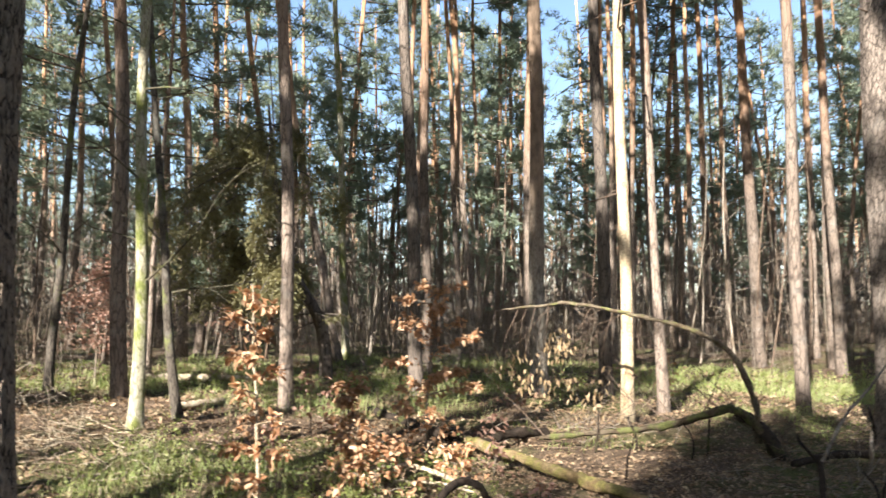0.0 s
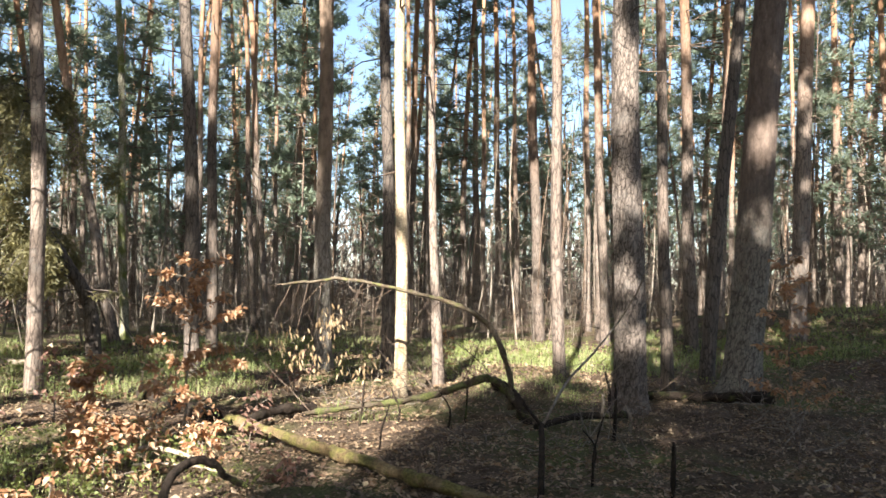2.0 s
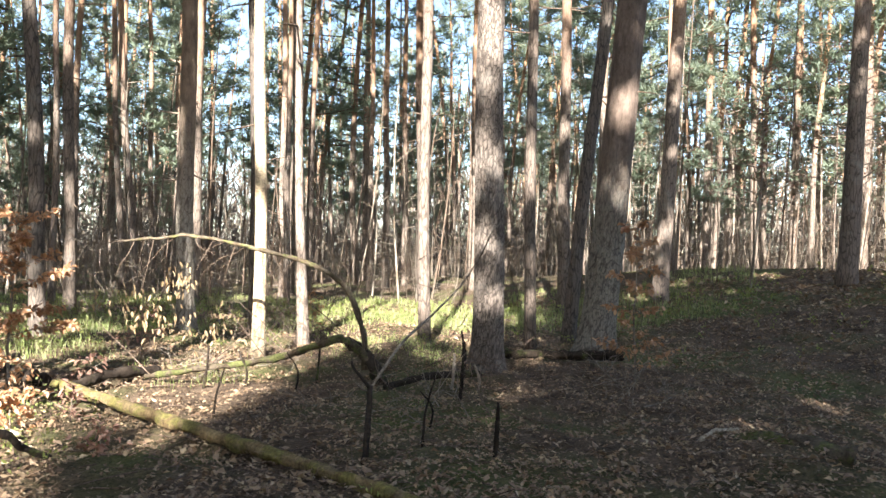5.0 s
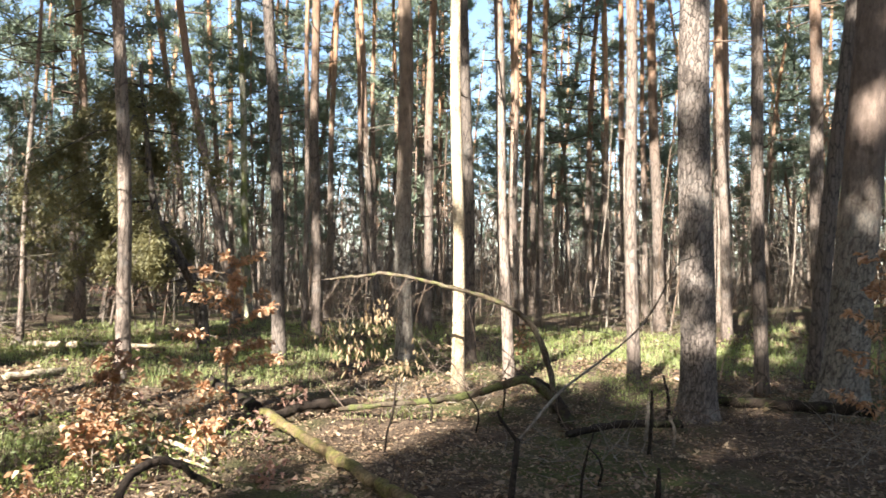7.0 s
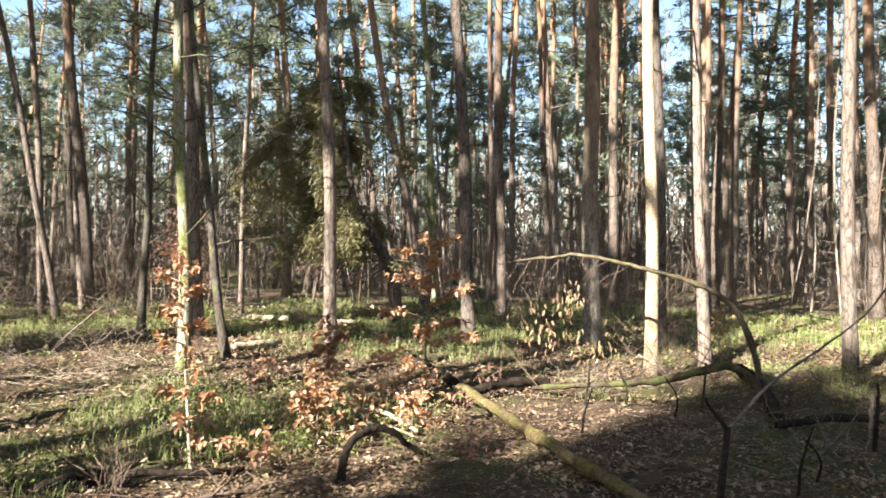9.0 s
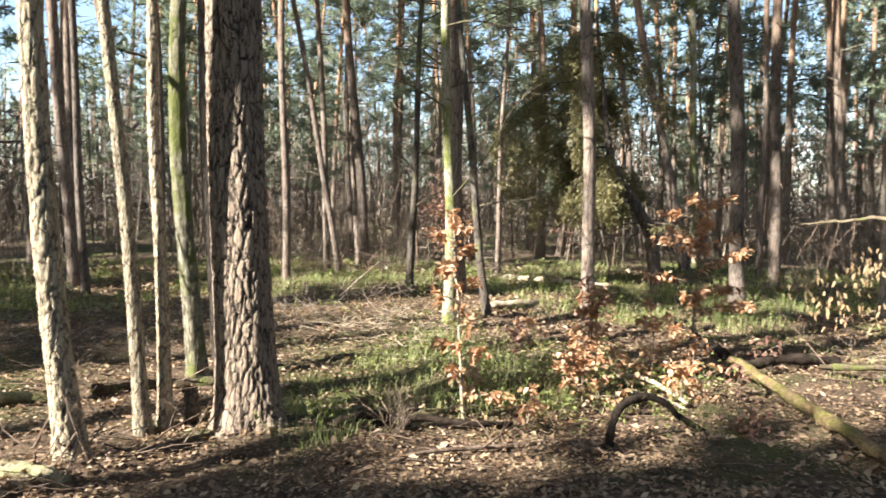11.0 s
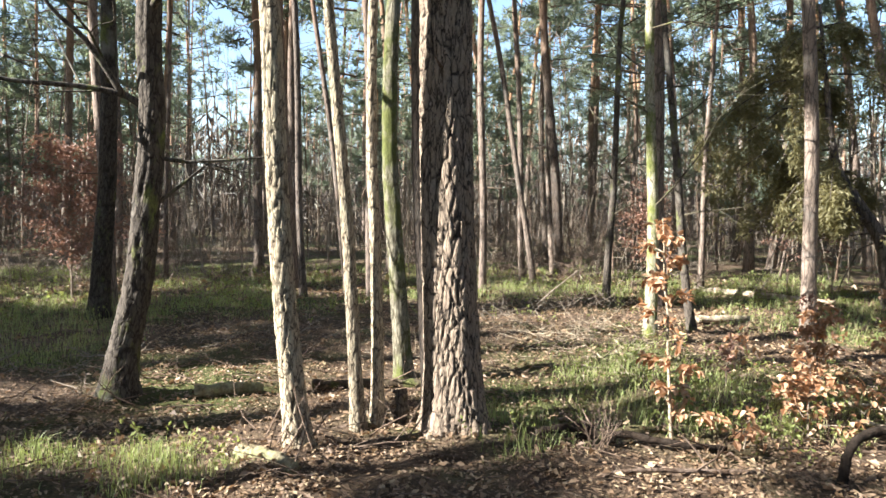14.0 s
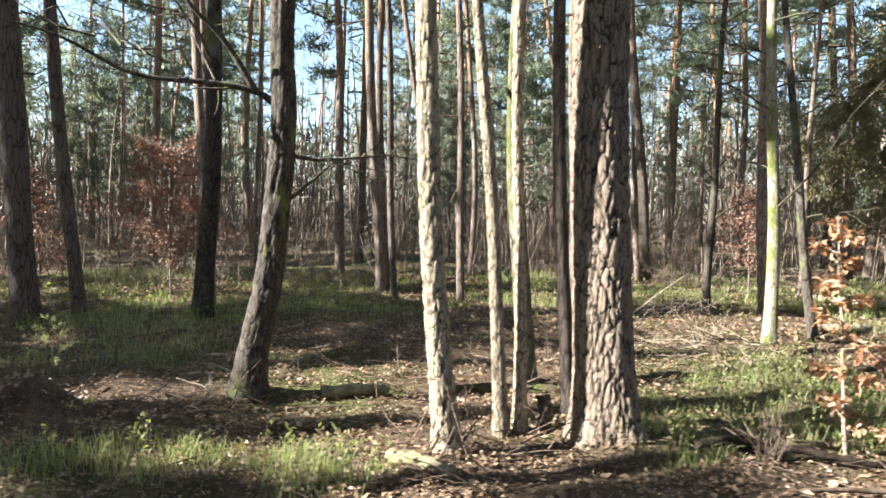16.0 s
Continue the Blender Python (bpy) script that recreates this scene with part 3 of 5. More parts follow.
pine(9.05, 18.43, 0.25, (-0.029, 0.012))
pine(-6.43, 15.91, 0.13, (0.020, 0.010), label="thin pale dead pine stem", crown=False, height=9)
pine(-9.13, 11.82, 0.15, (-0.011, -0.011))
pine(-9.40, 13.78, 0.14, (-0.139, -0.117), (0.06, 0.05), 6.3, label="slim pine leaning far over")
pine(-9.84, 13.89, 0.15, (-0.031, -0.027))
pine(-10.91, 16.41, 0.20, (-0.046, -0.037))
pine(-13.89, 7.08, 0.10, (0.004, 0.010), height=14)
pine(-12.05, 9.27, 0.17, (-0.019, -0.031), (-0.03, -0.05), 5.9)
pine(-10.52, 9.38, 0.12, (-0.069, -0.098), height=15)
pine(-9.46, 9.15, 0.14, (-0.015, -0.020))
pine(-10.71, 2.34, 0.37, (-0.008, -0.058), mat=DARK_SHADED_BARK, label="stout dark pine in shade")
pine(-11.02, 3.06, 0.21, (-0.015, -0.076))
pine(-11.53, 8.76, 0.22, (-0.030, -0.046), label="pale sunlit pine at the far edge of the clearing")
pine(-10.17, 8.15, 0.13, (-0.022, -0.033), mat=DARK_SHADED_BARK)
pine(-11.18, 5.10, 0.17, (-0.016, -0.043))
pine(-10.23, 15.81, 0.25, (-0.063, -0.046))
pine(11.36, 14.18, 0.36, (0.033, -0.028))
pine(18.11, 20.23, 0.25, (-0.004, 0.003))
pine(9.65, 15.43, 0.29, (-0.012, 0.008))
pine(10.63, 22.85, 0.25, (-0.006, 0.003))
pine(9.69, 19.98, 0.30, (-0.010, 0.005))
pine(8.87, 26.76, 0.28, (-0.017, 0.005))
pine(9.87, 27.48, 0.22, (-0.019, 0.007))
pine(8.04, 25.97, 0.20, (-0.010, 0.003))
pine(13.91, 11.56, 0.36, (0.020, -0.026))
pine(21.41, 19.73, 0.29, (0.008, -0.009))
pine(19.89, 19.89, 0.26, (-0.018, 0.018))
pine(4.21, 20.74, 0.16, (-0.012, 0.002))
pine(5.11, 22.60, 0.21, (0.011, -0.002))
pine(0.40, 21.09, 0.20, (-0.072, -0.000))
pine(0.79, 27.09, 0.18, (-0.031, 0.000))
pine(1.48, 29.07, 0.24, (0.006, -0.000))
pine(11.88, 17.55, 0.20, (0.023, -0.016))


# ---------------------------------------------------------------- the wood all round
PLACED = [(o.location.x, o.location.y) for o in scene.objects if o.name.startswith(("pine_tree", "oak_tree", "pale_tree"))]


def in_clearing(x, y):
    """Ground in front of the camera where every stem is set by hand."""
    dx, dy = x - 1.0, y - 1.0
    a = math.degrees(math.atan2(dx, dy))
    far = math.hypot(dx, dy)
    if far < 4.5:
        return True
    edge = 22 if a > -12 else 17.5
    return -95 < a < 66 and far < edge


def sky_gap(a):
    """Rides through the wood along which the sky shows."""
    return any(abs(math.degrees(a) - g) < w for g, w in ((-65, 1.3), (-16.5, 1.3), (-5.5, 1.6), (5.5, 1.2), (17, 0.7), (23.5, 0.9)))


def scatter(rng, count, near, far, gap, wedge=(-180, 180), tries=60):
    out = []
    for _ in range(count * tries):
        if len(out) >= count:
            break
        r, a = math.sqrt(rng.uniform(near ** 2, far ** 2)), radians(rng.uniform(*wedge))
        x, y = 1 + r * math.sin(a), 1 + r * math.cos(a)
        if in_clearing(x, y) or sky_gap(a) or any((x - p) ** 2 + (y - q) ** 2 < gap ** 2 for p, q in PLACED):
            continue
        out.append((x, y))
        PLACED.append((x, y))
    return out


wrng = random.Random(4)
FAR_KINDS, BACK_KINDS = [], []
# the last two kinds are only for the unseen pines added as shade
for n in range(9):
    made = pine(200 + n, -300, wrng.uniform(0.16, 0.3), (wrng.uniform(-0.06, 0.06), wrng.uniform(-0.06, 0.06)), (wrng.uniform(-0.35, 0.35), wrng.uniform(-0.2, 0.2)), 10, wrng.uniform(17.5, 21.5),
                snags=6, sides=10, rings=14, kinds=DEEP if n < 7 else BACK)
    (FAR_KINDS if n < 7 else BACK_KINDS).append(made)


def sun_place(across, along):
    """A place by its distance across and along the sun's way."""
    u = Vector((-sun_way.x, -sun_way.y)).normalized()
    return u.y * across + u.x * along, -u.x * across + u.y * along


def slim_shade_pine():
    """Unseen leaning pine added behind the camera to shade part of the old pine."""
    x, y = sun_place(-3.55, -4.0)
    lean = Vector(sun_place(-0.06, 0.0))
    tree = pine(x, y, 0.2, (lean.x, lean.y), height=14, snags=3, crown=False, label="added slim leaning pine, an unseen shade caster")
    wood, green = needle_crown(91, 10.6, 14, 0.5, 20, 12, 0.3, 16, 2.6)
    for name, shape, mat in (("branchwork", wood, BROWN_TWIG), ("crown", green, NEEDLES)):
        ob = tagged(part(name, shape, mat, tree, smooth=False), kind="stuff")
        ob.location = (lean.x * 12, lean.y * 12, 0)


slim_shade_pine()


def behind():
    """Unseen stems added behind the camera; the low sun comes only through their gaps."""
    out = [sun_place(-7.6, -27), sun_place(-10.2, -19), sun_place(-12.4, -30), sun_place(1.0, -11.5), sun_place(1.2, -46), sun_place(1.8, -49), sun_place(1.7, -52), sun_place(1.9, -21), sun_place(1.8, -25)]
    for lo, hi, near, far, count, gap in ((1.9, 4.5, -34, -8, 15, 2.2), (4.5, 14.5, -36, -6, 56, 2.0), (-36, -14, -44, -12, 22, 3.8), (14, 40, -45, 5, 26, 3.8)):
        got = 0
        for _ in range(600):
            x, y = sun_place(wrng.uniform(lo, hi), wrng.uniform(near, far))
            if got < count and not in_clearing(x, y) and all((x - p) ** 2 + (y - q) ** 2 > gap ** 2 for p, q in out):
                out.append((x, y))
                got += 1
    return out


def plant(originals, places, lo, hi):
    """Sets copies of the trees at the places; the originals take the first of them."""
    for n, (x, y) in enumerate(places):
        k = wrng.uniform(lo, hi)
        m = Matrix.Translation((x, y, ground_height(x, y))) @ Matrix.Rotation(wrng.uniform(0, 6.28), 4, "Z") @ Matrix.Diagonal((k, k, k, 1))
        if n < len(originals):
            originals[n].matrix_basis = m
        else:
            copy_thing(originals[n % len(originals)], m)


plant(FAR_KINDS, scatter(wrng, 92, 17, 46, 2.3, (-100, 70)), 0.8, 1.1)
plant(FAR_KINDS, [(o.location.x, o.location.y) for o in FAR_KINDS] + scatter(wrng, 16, 21, 36, 2.0, (38, 68)) + scatter(wrng, 12, 18, 40, 2.0, (-38, -6)) + scatter(wrng, 24, 24, 46, 1.9, (-8, 42)), 0.85, 1.05)
plant(BACK_KINDS, behind(), 0.92, 1.05)
# unseen pines added just behind the camera; their crowns shade upper stems ahead
for n, (across, along) in enumerate(((1.2, -7.0), (-10.5, -9.5))):
    x, y = sun_place(across, along)
    copy_thing(BACK_KINDS[n % 2], Matrix.Translation((x, y, ground_height(x, y))) @ Matrix.Rotation(n * 2.3, 4, "Z"))
# unseen thick stems added behind the camera to lay bars of shadow on litter
for across, along, d in ((-5.05, -9.0, 0.6), (-7.15, -11.0, 0.55), (-8.3, -7.0, 0.5)):
    x, y = sun_place(across, along)
    pine(x, y, d, height=20, snags=4, kinds=BACK, label="added thick pine out of view, casting a shadow bar")
# unseen tall pines added further back to shade ground by the camera and beyond
SHADE_TOPS = [(-4.8, -1.5, 1), (-4.4, 0.0, 0.6), (-2.6, 4.2, 0.8), (-3.1, 2.9, 0.45), (0.05, 16.2, 0.65), (-5.35, 0.4, 0.5), (-4.95, 1.0, 0.4), (-3.0, 3.7, 0.55), (-2.3, 4.7, 0.6), (-1.7, 5.4, 0.6), (-1.2, 8.0, 0.65), (-1.1, 6.6, 0.7), (-1.15, 9.4, 0.65), (-0.9, 11.3, 0.8), (-0.3, 8.2, 0.8), (0.6, 7.4, 0.75), (-6.9, -0.9, 1), (-7.5, 3.0, 1), (-8.3, 1.6, 1), (-1.45, 10.8, 0.5), (-0.6, 11.0, 0.8), (0.3, 11.2, 1), (1.2, 11.3, 0.7), (2.2, 11.4, 0.6), (2.9, 29.0, 0.8), (3.9, 31.0, 0.8), (4.9, 33.0, 0.9), (0.5, 26.5, 0.5), (1.4, 27.5, 0.6), (2.2, 28.5, 0.6), (3.7, 18.6, 1), (5.0, 17.6, 1),
        (6.1, 20.0, 1), (7.2, 18.4, 1), (8.5, 19.0, 1), (10.0, 19.5, 1), (3.0, 24.0, 1), (4.5, 25.0, 1), (6.3, 26.0, 1), (8.0, 25.0, 1), (9.5, 27.0, 1), (11.5, 24.0, 1), (5.5, 30.0, 1), (7.5, 31.0, 1), (-9.3, 3.6, 1), (-10.3, 4.4, 1),
        (-11.3, 3.4, 1), (-12.4, 4.2, 1)]
for n, (across, end, wide) in enumerate(SHADE_TOPS):
    tall = BACK_KINDS[n % 2]
    top = max(max(v.co.z for v in o.data.vertices) for o in tall.children if o.name.startswith("trunk"))
    x, y = sun_place(across, end - (top + 0.4) / math.tan(SUN_EL))
    copy_thing(tall, Matrix.Translation((x, y, ground_height(x, y))) @ Matrix.Rotation(n * 1.7, 4, "Z") @ Matrix.Diagonal((wide, wide, 1, 1)))


def young_pine(seed):
    rng = random.Random(seed)
    tree = thing("young_pine", 0, -300, "thin young pine with a small ragged crown", "tree", "young pines under the old ones")
    h = rng.uniform(8.5, 11)
    pts = stem_line(h, (rng.uniform(-0.06, 0.06), rng.uniform(-0.06, 0.06)), (rng.uniform(-0.15, 0.15), 0), 5, 0.04, rng, 10)
    part("trunk", stem_mesh(pts, rng.uniform(0.09, 0.13), h, 7, 0.2, seed=seed), PINE_BARK, tree)
    wood, green = needle_crown(seed + 40, h * 0.3, h, 1.25, 22, 10, 0.33, 13, 2.1)
    dead_snags(wood, rng, pts, 1.0, h * 0.5, 12, 0.008)
    tagged(part("branchwork", wood, TWIG, tree), kind="stuff")
    tagged(part("crown", green, NEEDLES, tree, smooth=False), kind="stuff")
    return tree


plant([young_pine(300 + n) for n in range(5)], scatter(wrng, 86, 19, 48, 1.5, (-100, 68)), 0.7, 1.2)


def far_woods():
    """The wood beyond, too dense to count."""
    rng = random.Random(9)
    stems, green = Shape(), Shape()
    for n in range(860):
        r, a = math.sqrt(rng.uniform(44 ** 2, 125 ** 2)), radians(rng.uniform(-112, 80))
        # the last stems stand unseen behind the camera, added to hold back skylight
        if n >= 620:
            r, a = math.sqrt(rng.uniform(40 ** 2, 75 ** 2)), radians(rng.uniform(80, 248))
        if sky_gap(a):
            continue
        x, y = 1 + r * math.sin(a), 1 + r * math.cos(a)
        z = ground_height(x, y) - 0.3
        h, lx, ly = rng.uniform(13, 20), rng.uniform(-0.05, 0.05), rng.uniform(-0.05, 0.05)
        d = rng.uniform(0.1, 0.19)
        stems.tube([Vector((x, y, z)), Vector((x + lx * h / 2, y + ly * h / 2, z + h / 2)), Vector((x + lx * h, y + ly * h, z + h))], [d, d * 0.75, d * 0.3], 5, False)
        low = rng.choice((0.15, 0.25, 0.35, 0.5))
        for _ in range(52 if n < 620 else 14):
            t = rng.uniform(low, 1.02)
            at = Vector((x + lx * h * t, y + ly * h * t, z + h * t)) + rand_dir(rng, 0.6) * rng.uniform(0.3, 2.5)
            for _ in range(10):
                w = (rand_dir(rng) + Vector((0, 0, 0.3))).normalized()
                side = w.cross(rand_dir(rng)).normalized() * rng.uniform(0.045, 0.09)
                foot = at + rand_dir(rng) * 0.35
                tip = foot + w * rng.uniform(0.3, 0.7)
                i0 = len(green.v)
                green.v += [foot - side, foot + side, tip]
                green.f.append((i0, i0 + 1, i0 + 2))
    brush = Shape()
    for n in range(11000):
        r, a = math.sqrt(rng.uniform((40 if n % 2 else 25) ** 2, (75 if n % 2 else 130) ** 2)), radians(rng.uniform(-112, 80))
        x, y = 1 + r * math.sin(a), 1 + r * math.cos(a)
        at = Vector((x, y, ground_height(x, y) + min(10.0, rng.expovariate(0.3 if r > 55 else 0.45 if r > 40 else 0.6))))
        for _ in range(7):
            w = (rand_dir(rng) + Vector((0, 0, 0.7))).normalized()
            side = w.cross(rand_dir(rng)).normalized() * rng.uniform(0.05, 0.14) * min(1.0, (r / 62) ** 2)
            tip = at + w * rng.uniform(0.6, 1.7)
            i0 = len(brush.v)
            brush.v += [at - side * 0.4, at + side * 0.4, at.lerp(tip, 0.5) + side, tip]
            brush.f.append((i0, i0 + 1, i0 + 2, i0 + 3))
    tall = Shape()
    for n in range(36000):
        r, a = rng.uniform(70, 128), radians(rng.uniform(-114, 84))
        # this part of the brush is unseen, added to cut low skylight
        if n >= 26000:
            r, a = rng.uniform(50, 80), radians(rng.uniform(84, 246))
        x, y = 1 + r * math.sin(a), 1 + r * math.cos(a)
        at = Vector((x, y, ground_height(x, y) + (4.0 + 10.0 * (r / 128)) * rng.random() ** 1.15))
        w = (rand_dir(rng) * 0.7 + Vector((0, 0, 1))).normalized()
        side = w.cross(rand_dir(rng)).normalized() * rng.uniform(0.10, 0.27)
        tip = at + w * rng.uniform(1.0, 2.4)
        i0 = len(tall.v)
        tall.v += [at - side * 0.3, at + side * 0.5, at.lerp(tip, 0.55) + side, tip]
        tall.f.append((i0, i0 + 1, i0 + 2, i0 + 3))
    for n in range(1300):
        r, a = math.sqrt(rng.uniform(30 ** 2, 115 ** 2)), radians(rng.uniform(-112, 82))
        x, y = 1 + r * math.sin(a), 1 + r * math.cos(a)
        z = ground_height(x, y) - 0.3
        h, lx, ly, d = rng.uniform(6, 15), rng.uniform(-0.1, 0.1), rng.uniform(-0.1, 0.1), rng.uniform(0.03, 0.1)
        stems.tube([Vector((x, y, z)), Vector((x + lx * h * 0.4, y + ly * h * 0.4, z + h / 2)), Vector((x + lx * h, y + ly * h, z + h))], [d, d * 0.75, d * 0.3], 4, False)
    ob = new("far_woods")
    tagged(ob, "distant pine wood, stem behind stem", "woods", kind="stuff")
    part("trunks", stems, PINE_BARK, ob)
    part("crowns", green, NEEDLES, ob, smooth=False)
    part("brush", brush, BRUSH, ob, smooth=False)
    part("tall_brush", tall, BRUSH, ob, smooth=False)


far_woods()


def thicket():
    """Bare saplings and dead brushwood under the pines."""
    rng = random.Random(12)
    grey, brown = Shape(), Shape()
    for n in range(5600):
        r, a = math.sqrt(rng.uniform(16 ** 2, 60 ** 2)) if n > 2200 else rng.uniform(15, 30), radians(rng.uniform(-102, 70))
        x, y = 1 + r * math.sin(a), 1 + r * math.cos(a)
        if noise.noise(Vector((x * 0.12, y * 0.12, 2))) < -0.12 or (a > 0.1 and r < 20):
            continue
        s = grey if rng.random() < 0.55 else brown
        h = min(7.5, 0.6 + rng.expovariate(0.6)) if r > 18 else min(3.0, 0.35 + rng.expovariate(1.5))
        k = max(1.0, r / 24)
        p, pts = Vector((x, y, ground_height(x, y) - 0.05)), []
        slope = 0.12 if rng.random() < 0.5 else 0.5
        lean = Vector((rng.uniform(-slope, slope), rng.uniform(-slope, slope), 1))
        for i in range(4):
            pts.append(p + lean * h * i / 3 + Vector((rng.uniform(-0.12, 0.12), rng.uniform(-0.12, 0.12), 0)) * i)
        w = rng.uniform(0.005, 0.014) * k
        s.tube(pts, [w, w * 0.8, w * 0.6, w * 0.25], 3, False)
        for _ in range(rng.randint(4, 9)):
            t = rng.uniform(0.15, 1.0) * 3
            i = min(2, int(t))
            q = pts[i].lerp(pts[i + 1], t - i)
            o = rand_dir(rng, 0.6) * rng.uniform(0.25, 1.1)
            o.z = o.z * 0.6 + 0.15
            s.tube([q, q + o + Vector((0, 0, 0.03))], [w * 0.5, w * 0.15], 3, False)
    for n in range(760):
        r, a = math.sqrt(rng.uniform(19 ** 2, 48 ** 2)), radians(rng.uniform(-102, 70))
        x, y = 1 + r * math.sin(a), 1 + r * math.cos(a)
        h, w = rng.uniform(3.5, 10), rng.uniform(0.014, 0.04)
        p, lean, bow = Vector((x, y, ground_height(x, y) - 0.05)), Vector((rng.uniform(-0.12, 0.12), rng.uniform(-0.12, 0.12), 1)), Vector((rng.uniform(-0.3, 0.3), rng.uniform(-0.3, 0.3), 0))
        pts = [p + lean * h * t + bow * 4 * t * (1 - t) for t in (0, 0.25, 0.5, 0.75, 1)]
        s = grey if rng.random() < 0.6 else brown
        s.tube(pts, [w, w * 0.85, w * 0.7, w * 0.5, w * 0.2], 4, False)
        for _ in range(rng.randint(5, 10)):
            i = rng.randint(1, 3)
            q = pts[i].lerp(pts[i + 1], rng.random())
            o = rand_dir(rng, 0.5) * rng.uniform(0.4, 1.3)
            o.z = o.z * 0.6 + 0.3
            s.tube([q, q + o * 0.5 + Vector((0, 0, 0.05)), q + o], [w * 0.4, w * 0.28, w * 0.1], 3, False)
    ob = new("undergrowth")
    tagged(ob, "bare saplings and brushwood between the pines", "undergrowth", kind="stuff")
    part("grey_stems", grey, TWIG, ob)
    part("brown_stems", brown, BROWN_TWIG, ob)


thicket()


# ---------------------------------------------------------------- evergreen with hanging foliage
def hanging_evergreen():
    rng = random.Random(21)
    tree = thing("evergreen_tree", -2.75, 15.6, "leaning dark tree hung with drooping olive foliage", "tree")
    line = curve_pts([(0.1, 0, -0.2), (-0.05, 0, 1.1), (-0.45, -0.1, 1.9), (-0.85, -0.2, 2.7), (-1.05, -0.3, 4.3), (-1.2, -0.3, 5.6)], 6)
    t = Shape()
    t.tube(line, [0.15 - 0.0042 * k for k in range(len(line))], 9)
    part("trunk", t, DARK_SHADED_BARK, tree)
    w, g = Shape(), Shape()
    for k in range(46):
        foot = line[7 + int(rng.random() * (len(line) - 9))]
        a = rng.gauss(3.4, 0.8) if k % 3 else rng.uniform(0, 6.28)
        reach = rng.uniform(1.0, 3.0) if k % 3 else rng.uniform(0.6, 1.7)
        pts = [foot + Vector((math.cos(a), math.sin(a), 0)) * reach * u + Vector((0, 0, 0.35 * u - 0.75 * u * u * reach)) for u in (0, 0.4, 0.75, 1)]
        w.tube(pts, [0.018, 0.013, 0.009, 0.004], 4, False)
        for _ in range(12):
            u = rng.uniform(0.2, 1) * 3
            i = min(2, int(u))
            at = pts[i].lerp(pts[i + 1], u - i) + rand_dir(rng, 0.5) * rng.uniform(0, 0.25)
            drop, wide = rng.uniform(0.25, 0.75), rng.uniform(0.05, 0.13)
            for _ in range(85):
                t = rng.random()
                spot = at + Vector((rng.gauss(0, wide) * (0.5 + 0.7 * t), rng.gauss(0, wide) * (0.5 + 0.7 * t), -drop * t + rng.uniform(0, 0.08)))
                if spot.z < 1.35 + 0.3 * noise.noise(spot * 1.5):
                    continue
                way = (rand_dir(rng) * 0.8 + Vector((0, 0, -0.7))).normalized()
                g.leaf(spot, way, way.cross(rand_dir(rng)).normalized(), rng.uniform(0.06, 0.13), rng.uniform(0.010, 0.018), 0.3, 4)
    tagged(part("branchwork", w, DARK_SHADED_BARK, tree), kind="stuff")
    tagged(part("foliage", g, OLIVE, tree, smooth=False), kind="stuff")


hanging_evergreen()


# ---------------------------------------------------------------- beech saplings that keep their withered leaves
def beech_sapling(x, y, height, spread, leaves, mat, label, seed, low=0.3, size=0.075, lean=(0.0, 0.0), twig_mat=None):
    rng = random.Random(seed)
    ob = thing("beech_sapling", x, y, label, "sapling", "young beeches")
    s, g = Shape(), Shape()
    pts, p = [], Vector((0, 0, -0.05))
    for k in range(8):
        pts.append(p.copy())
        p = p + Vector((lean[0] + rng.uniform(-0.07, 0.07), lean[1] + rng.uniform(-0.07, 0.07), 1)) * height / 7
    r0 = 0.006 + 0.006 * height
    s.tube(pts, [r0 * (1 - 0.11 * k) for k in range(8)], 6, False)
    twigs = []
    count = int(7 + 5 * height)
    for k in range(count):
        u = low + (1 - low) * (k + rng.random()) / count
        i = min(6, int(u * 7))
        at = pts[i].lerp(pts[i + 1], u * 7 - i)
        a = k * 2.4 + rng.uniform(-0.4, 0.4)
        reach = spread * (1.15 - 0.75 * u) * rng.uniform(0.5, 1.1)
        end = at + Vector((math.cos(a), math.sin(a), rng.uniform(0.05, 0.5))) * reach
        mid = at.lerp(end, 0.5) + Vector((0, 0, 0.05 * reach))
        tw = Shape()
        tw.tube([at, mid, end], [r0 * 0.4, r0 * 0.28, r0 * 0.12], 4, False)
        part("twig", tw, twig_mat or TWIG, ob)
        twigs += [(at, mid), (mid, end), (mid, end)]
    twigs += [(pts[5], pts[6]), (pts[6], pts[7])]
    clumps = [rng.choice(twigs) for _ in range(len(twigs) * 4)]
    for _ in range(int(leaves * 1.05)):
        a, b = rng.choice(clumps)
        t = rng.random()
        at = a.lerp(b, t) + rand_dir(rng) * (0.02 + (0.26 * rng.random() if spread > 0.8 else 0.03 * rng.random()))
        way = ((b - a).normalized() * 0.5 + rand_dir(rng) * 0.9 + Vector((0, 0, -0.45))).normalized()
        side = (Vector((0, 0, 1)).cross(way) + rand_dir(rng) * 0.5).normalized()
        n = size * rng.uniform(0.5, 1.0)
        g.leaf(at, way, side, n, n * 0.31, rng.uniform(0.1, 0.9))
    part("stem", s, twig_mat or TWIG, ob)
    tagged(part("foliage", g, mat, ob, smooth=False), kind="stuff")
    return ob


LEAFY = "beech sapling with curled orange-brown withered leaves"
beech_sapling(-1.30, 5.66, 1.62, 0.32, 420, BEECH, LEAFY + " on a thin pale stem", 1, 0.12, 0.078, (-0.06, -0.02), PALE_TWIG)
beech_sapling(-0.42, 8.9, 1.75, 0.8, 1150, BEECH, "wide beech sapling with copper withered leaves", 2, 0.3, 0.078, (0.02, 0))
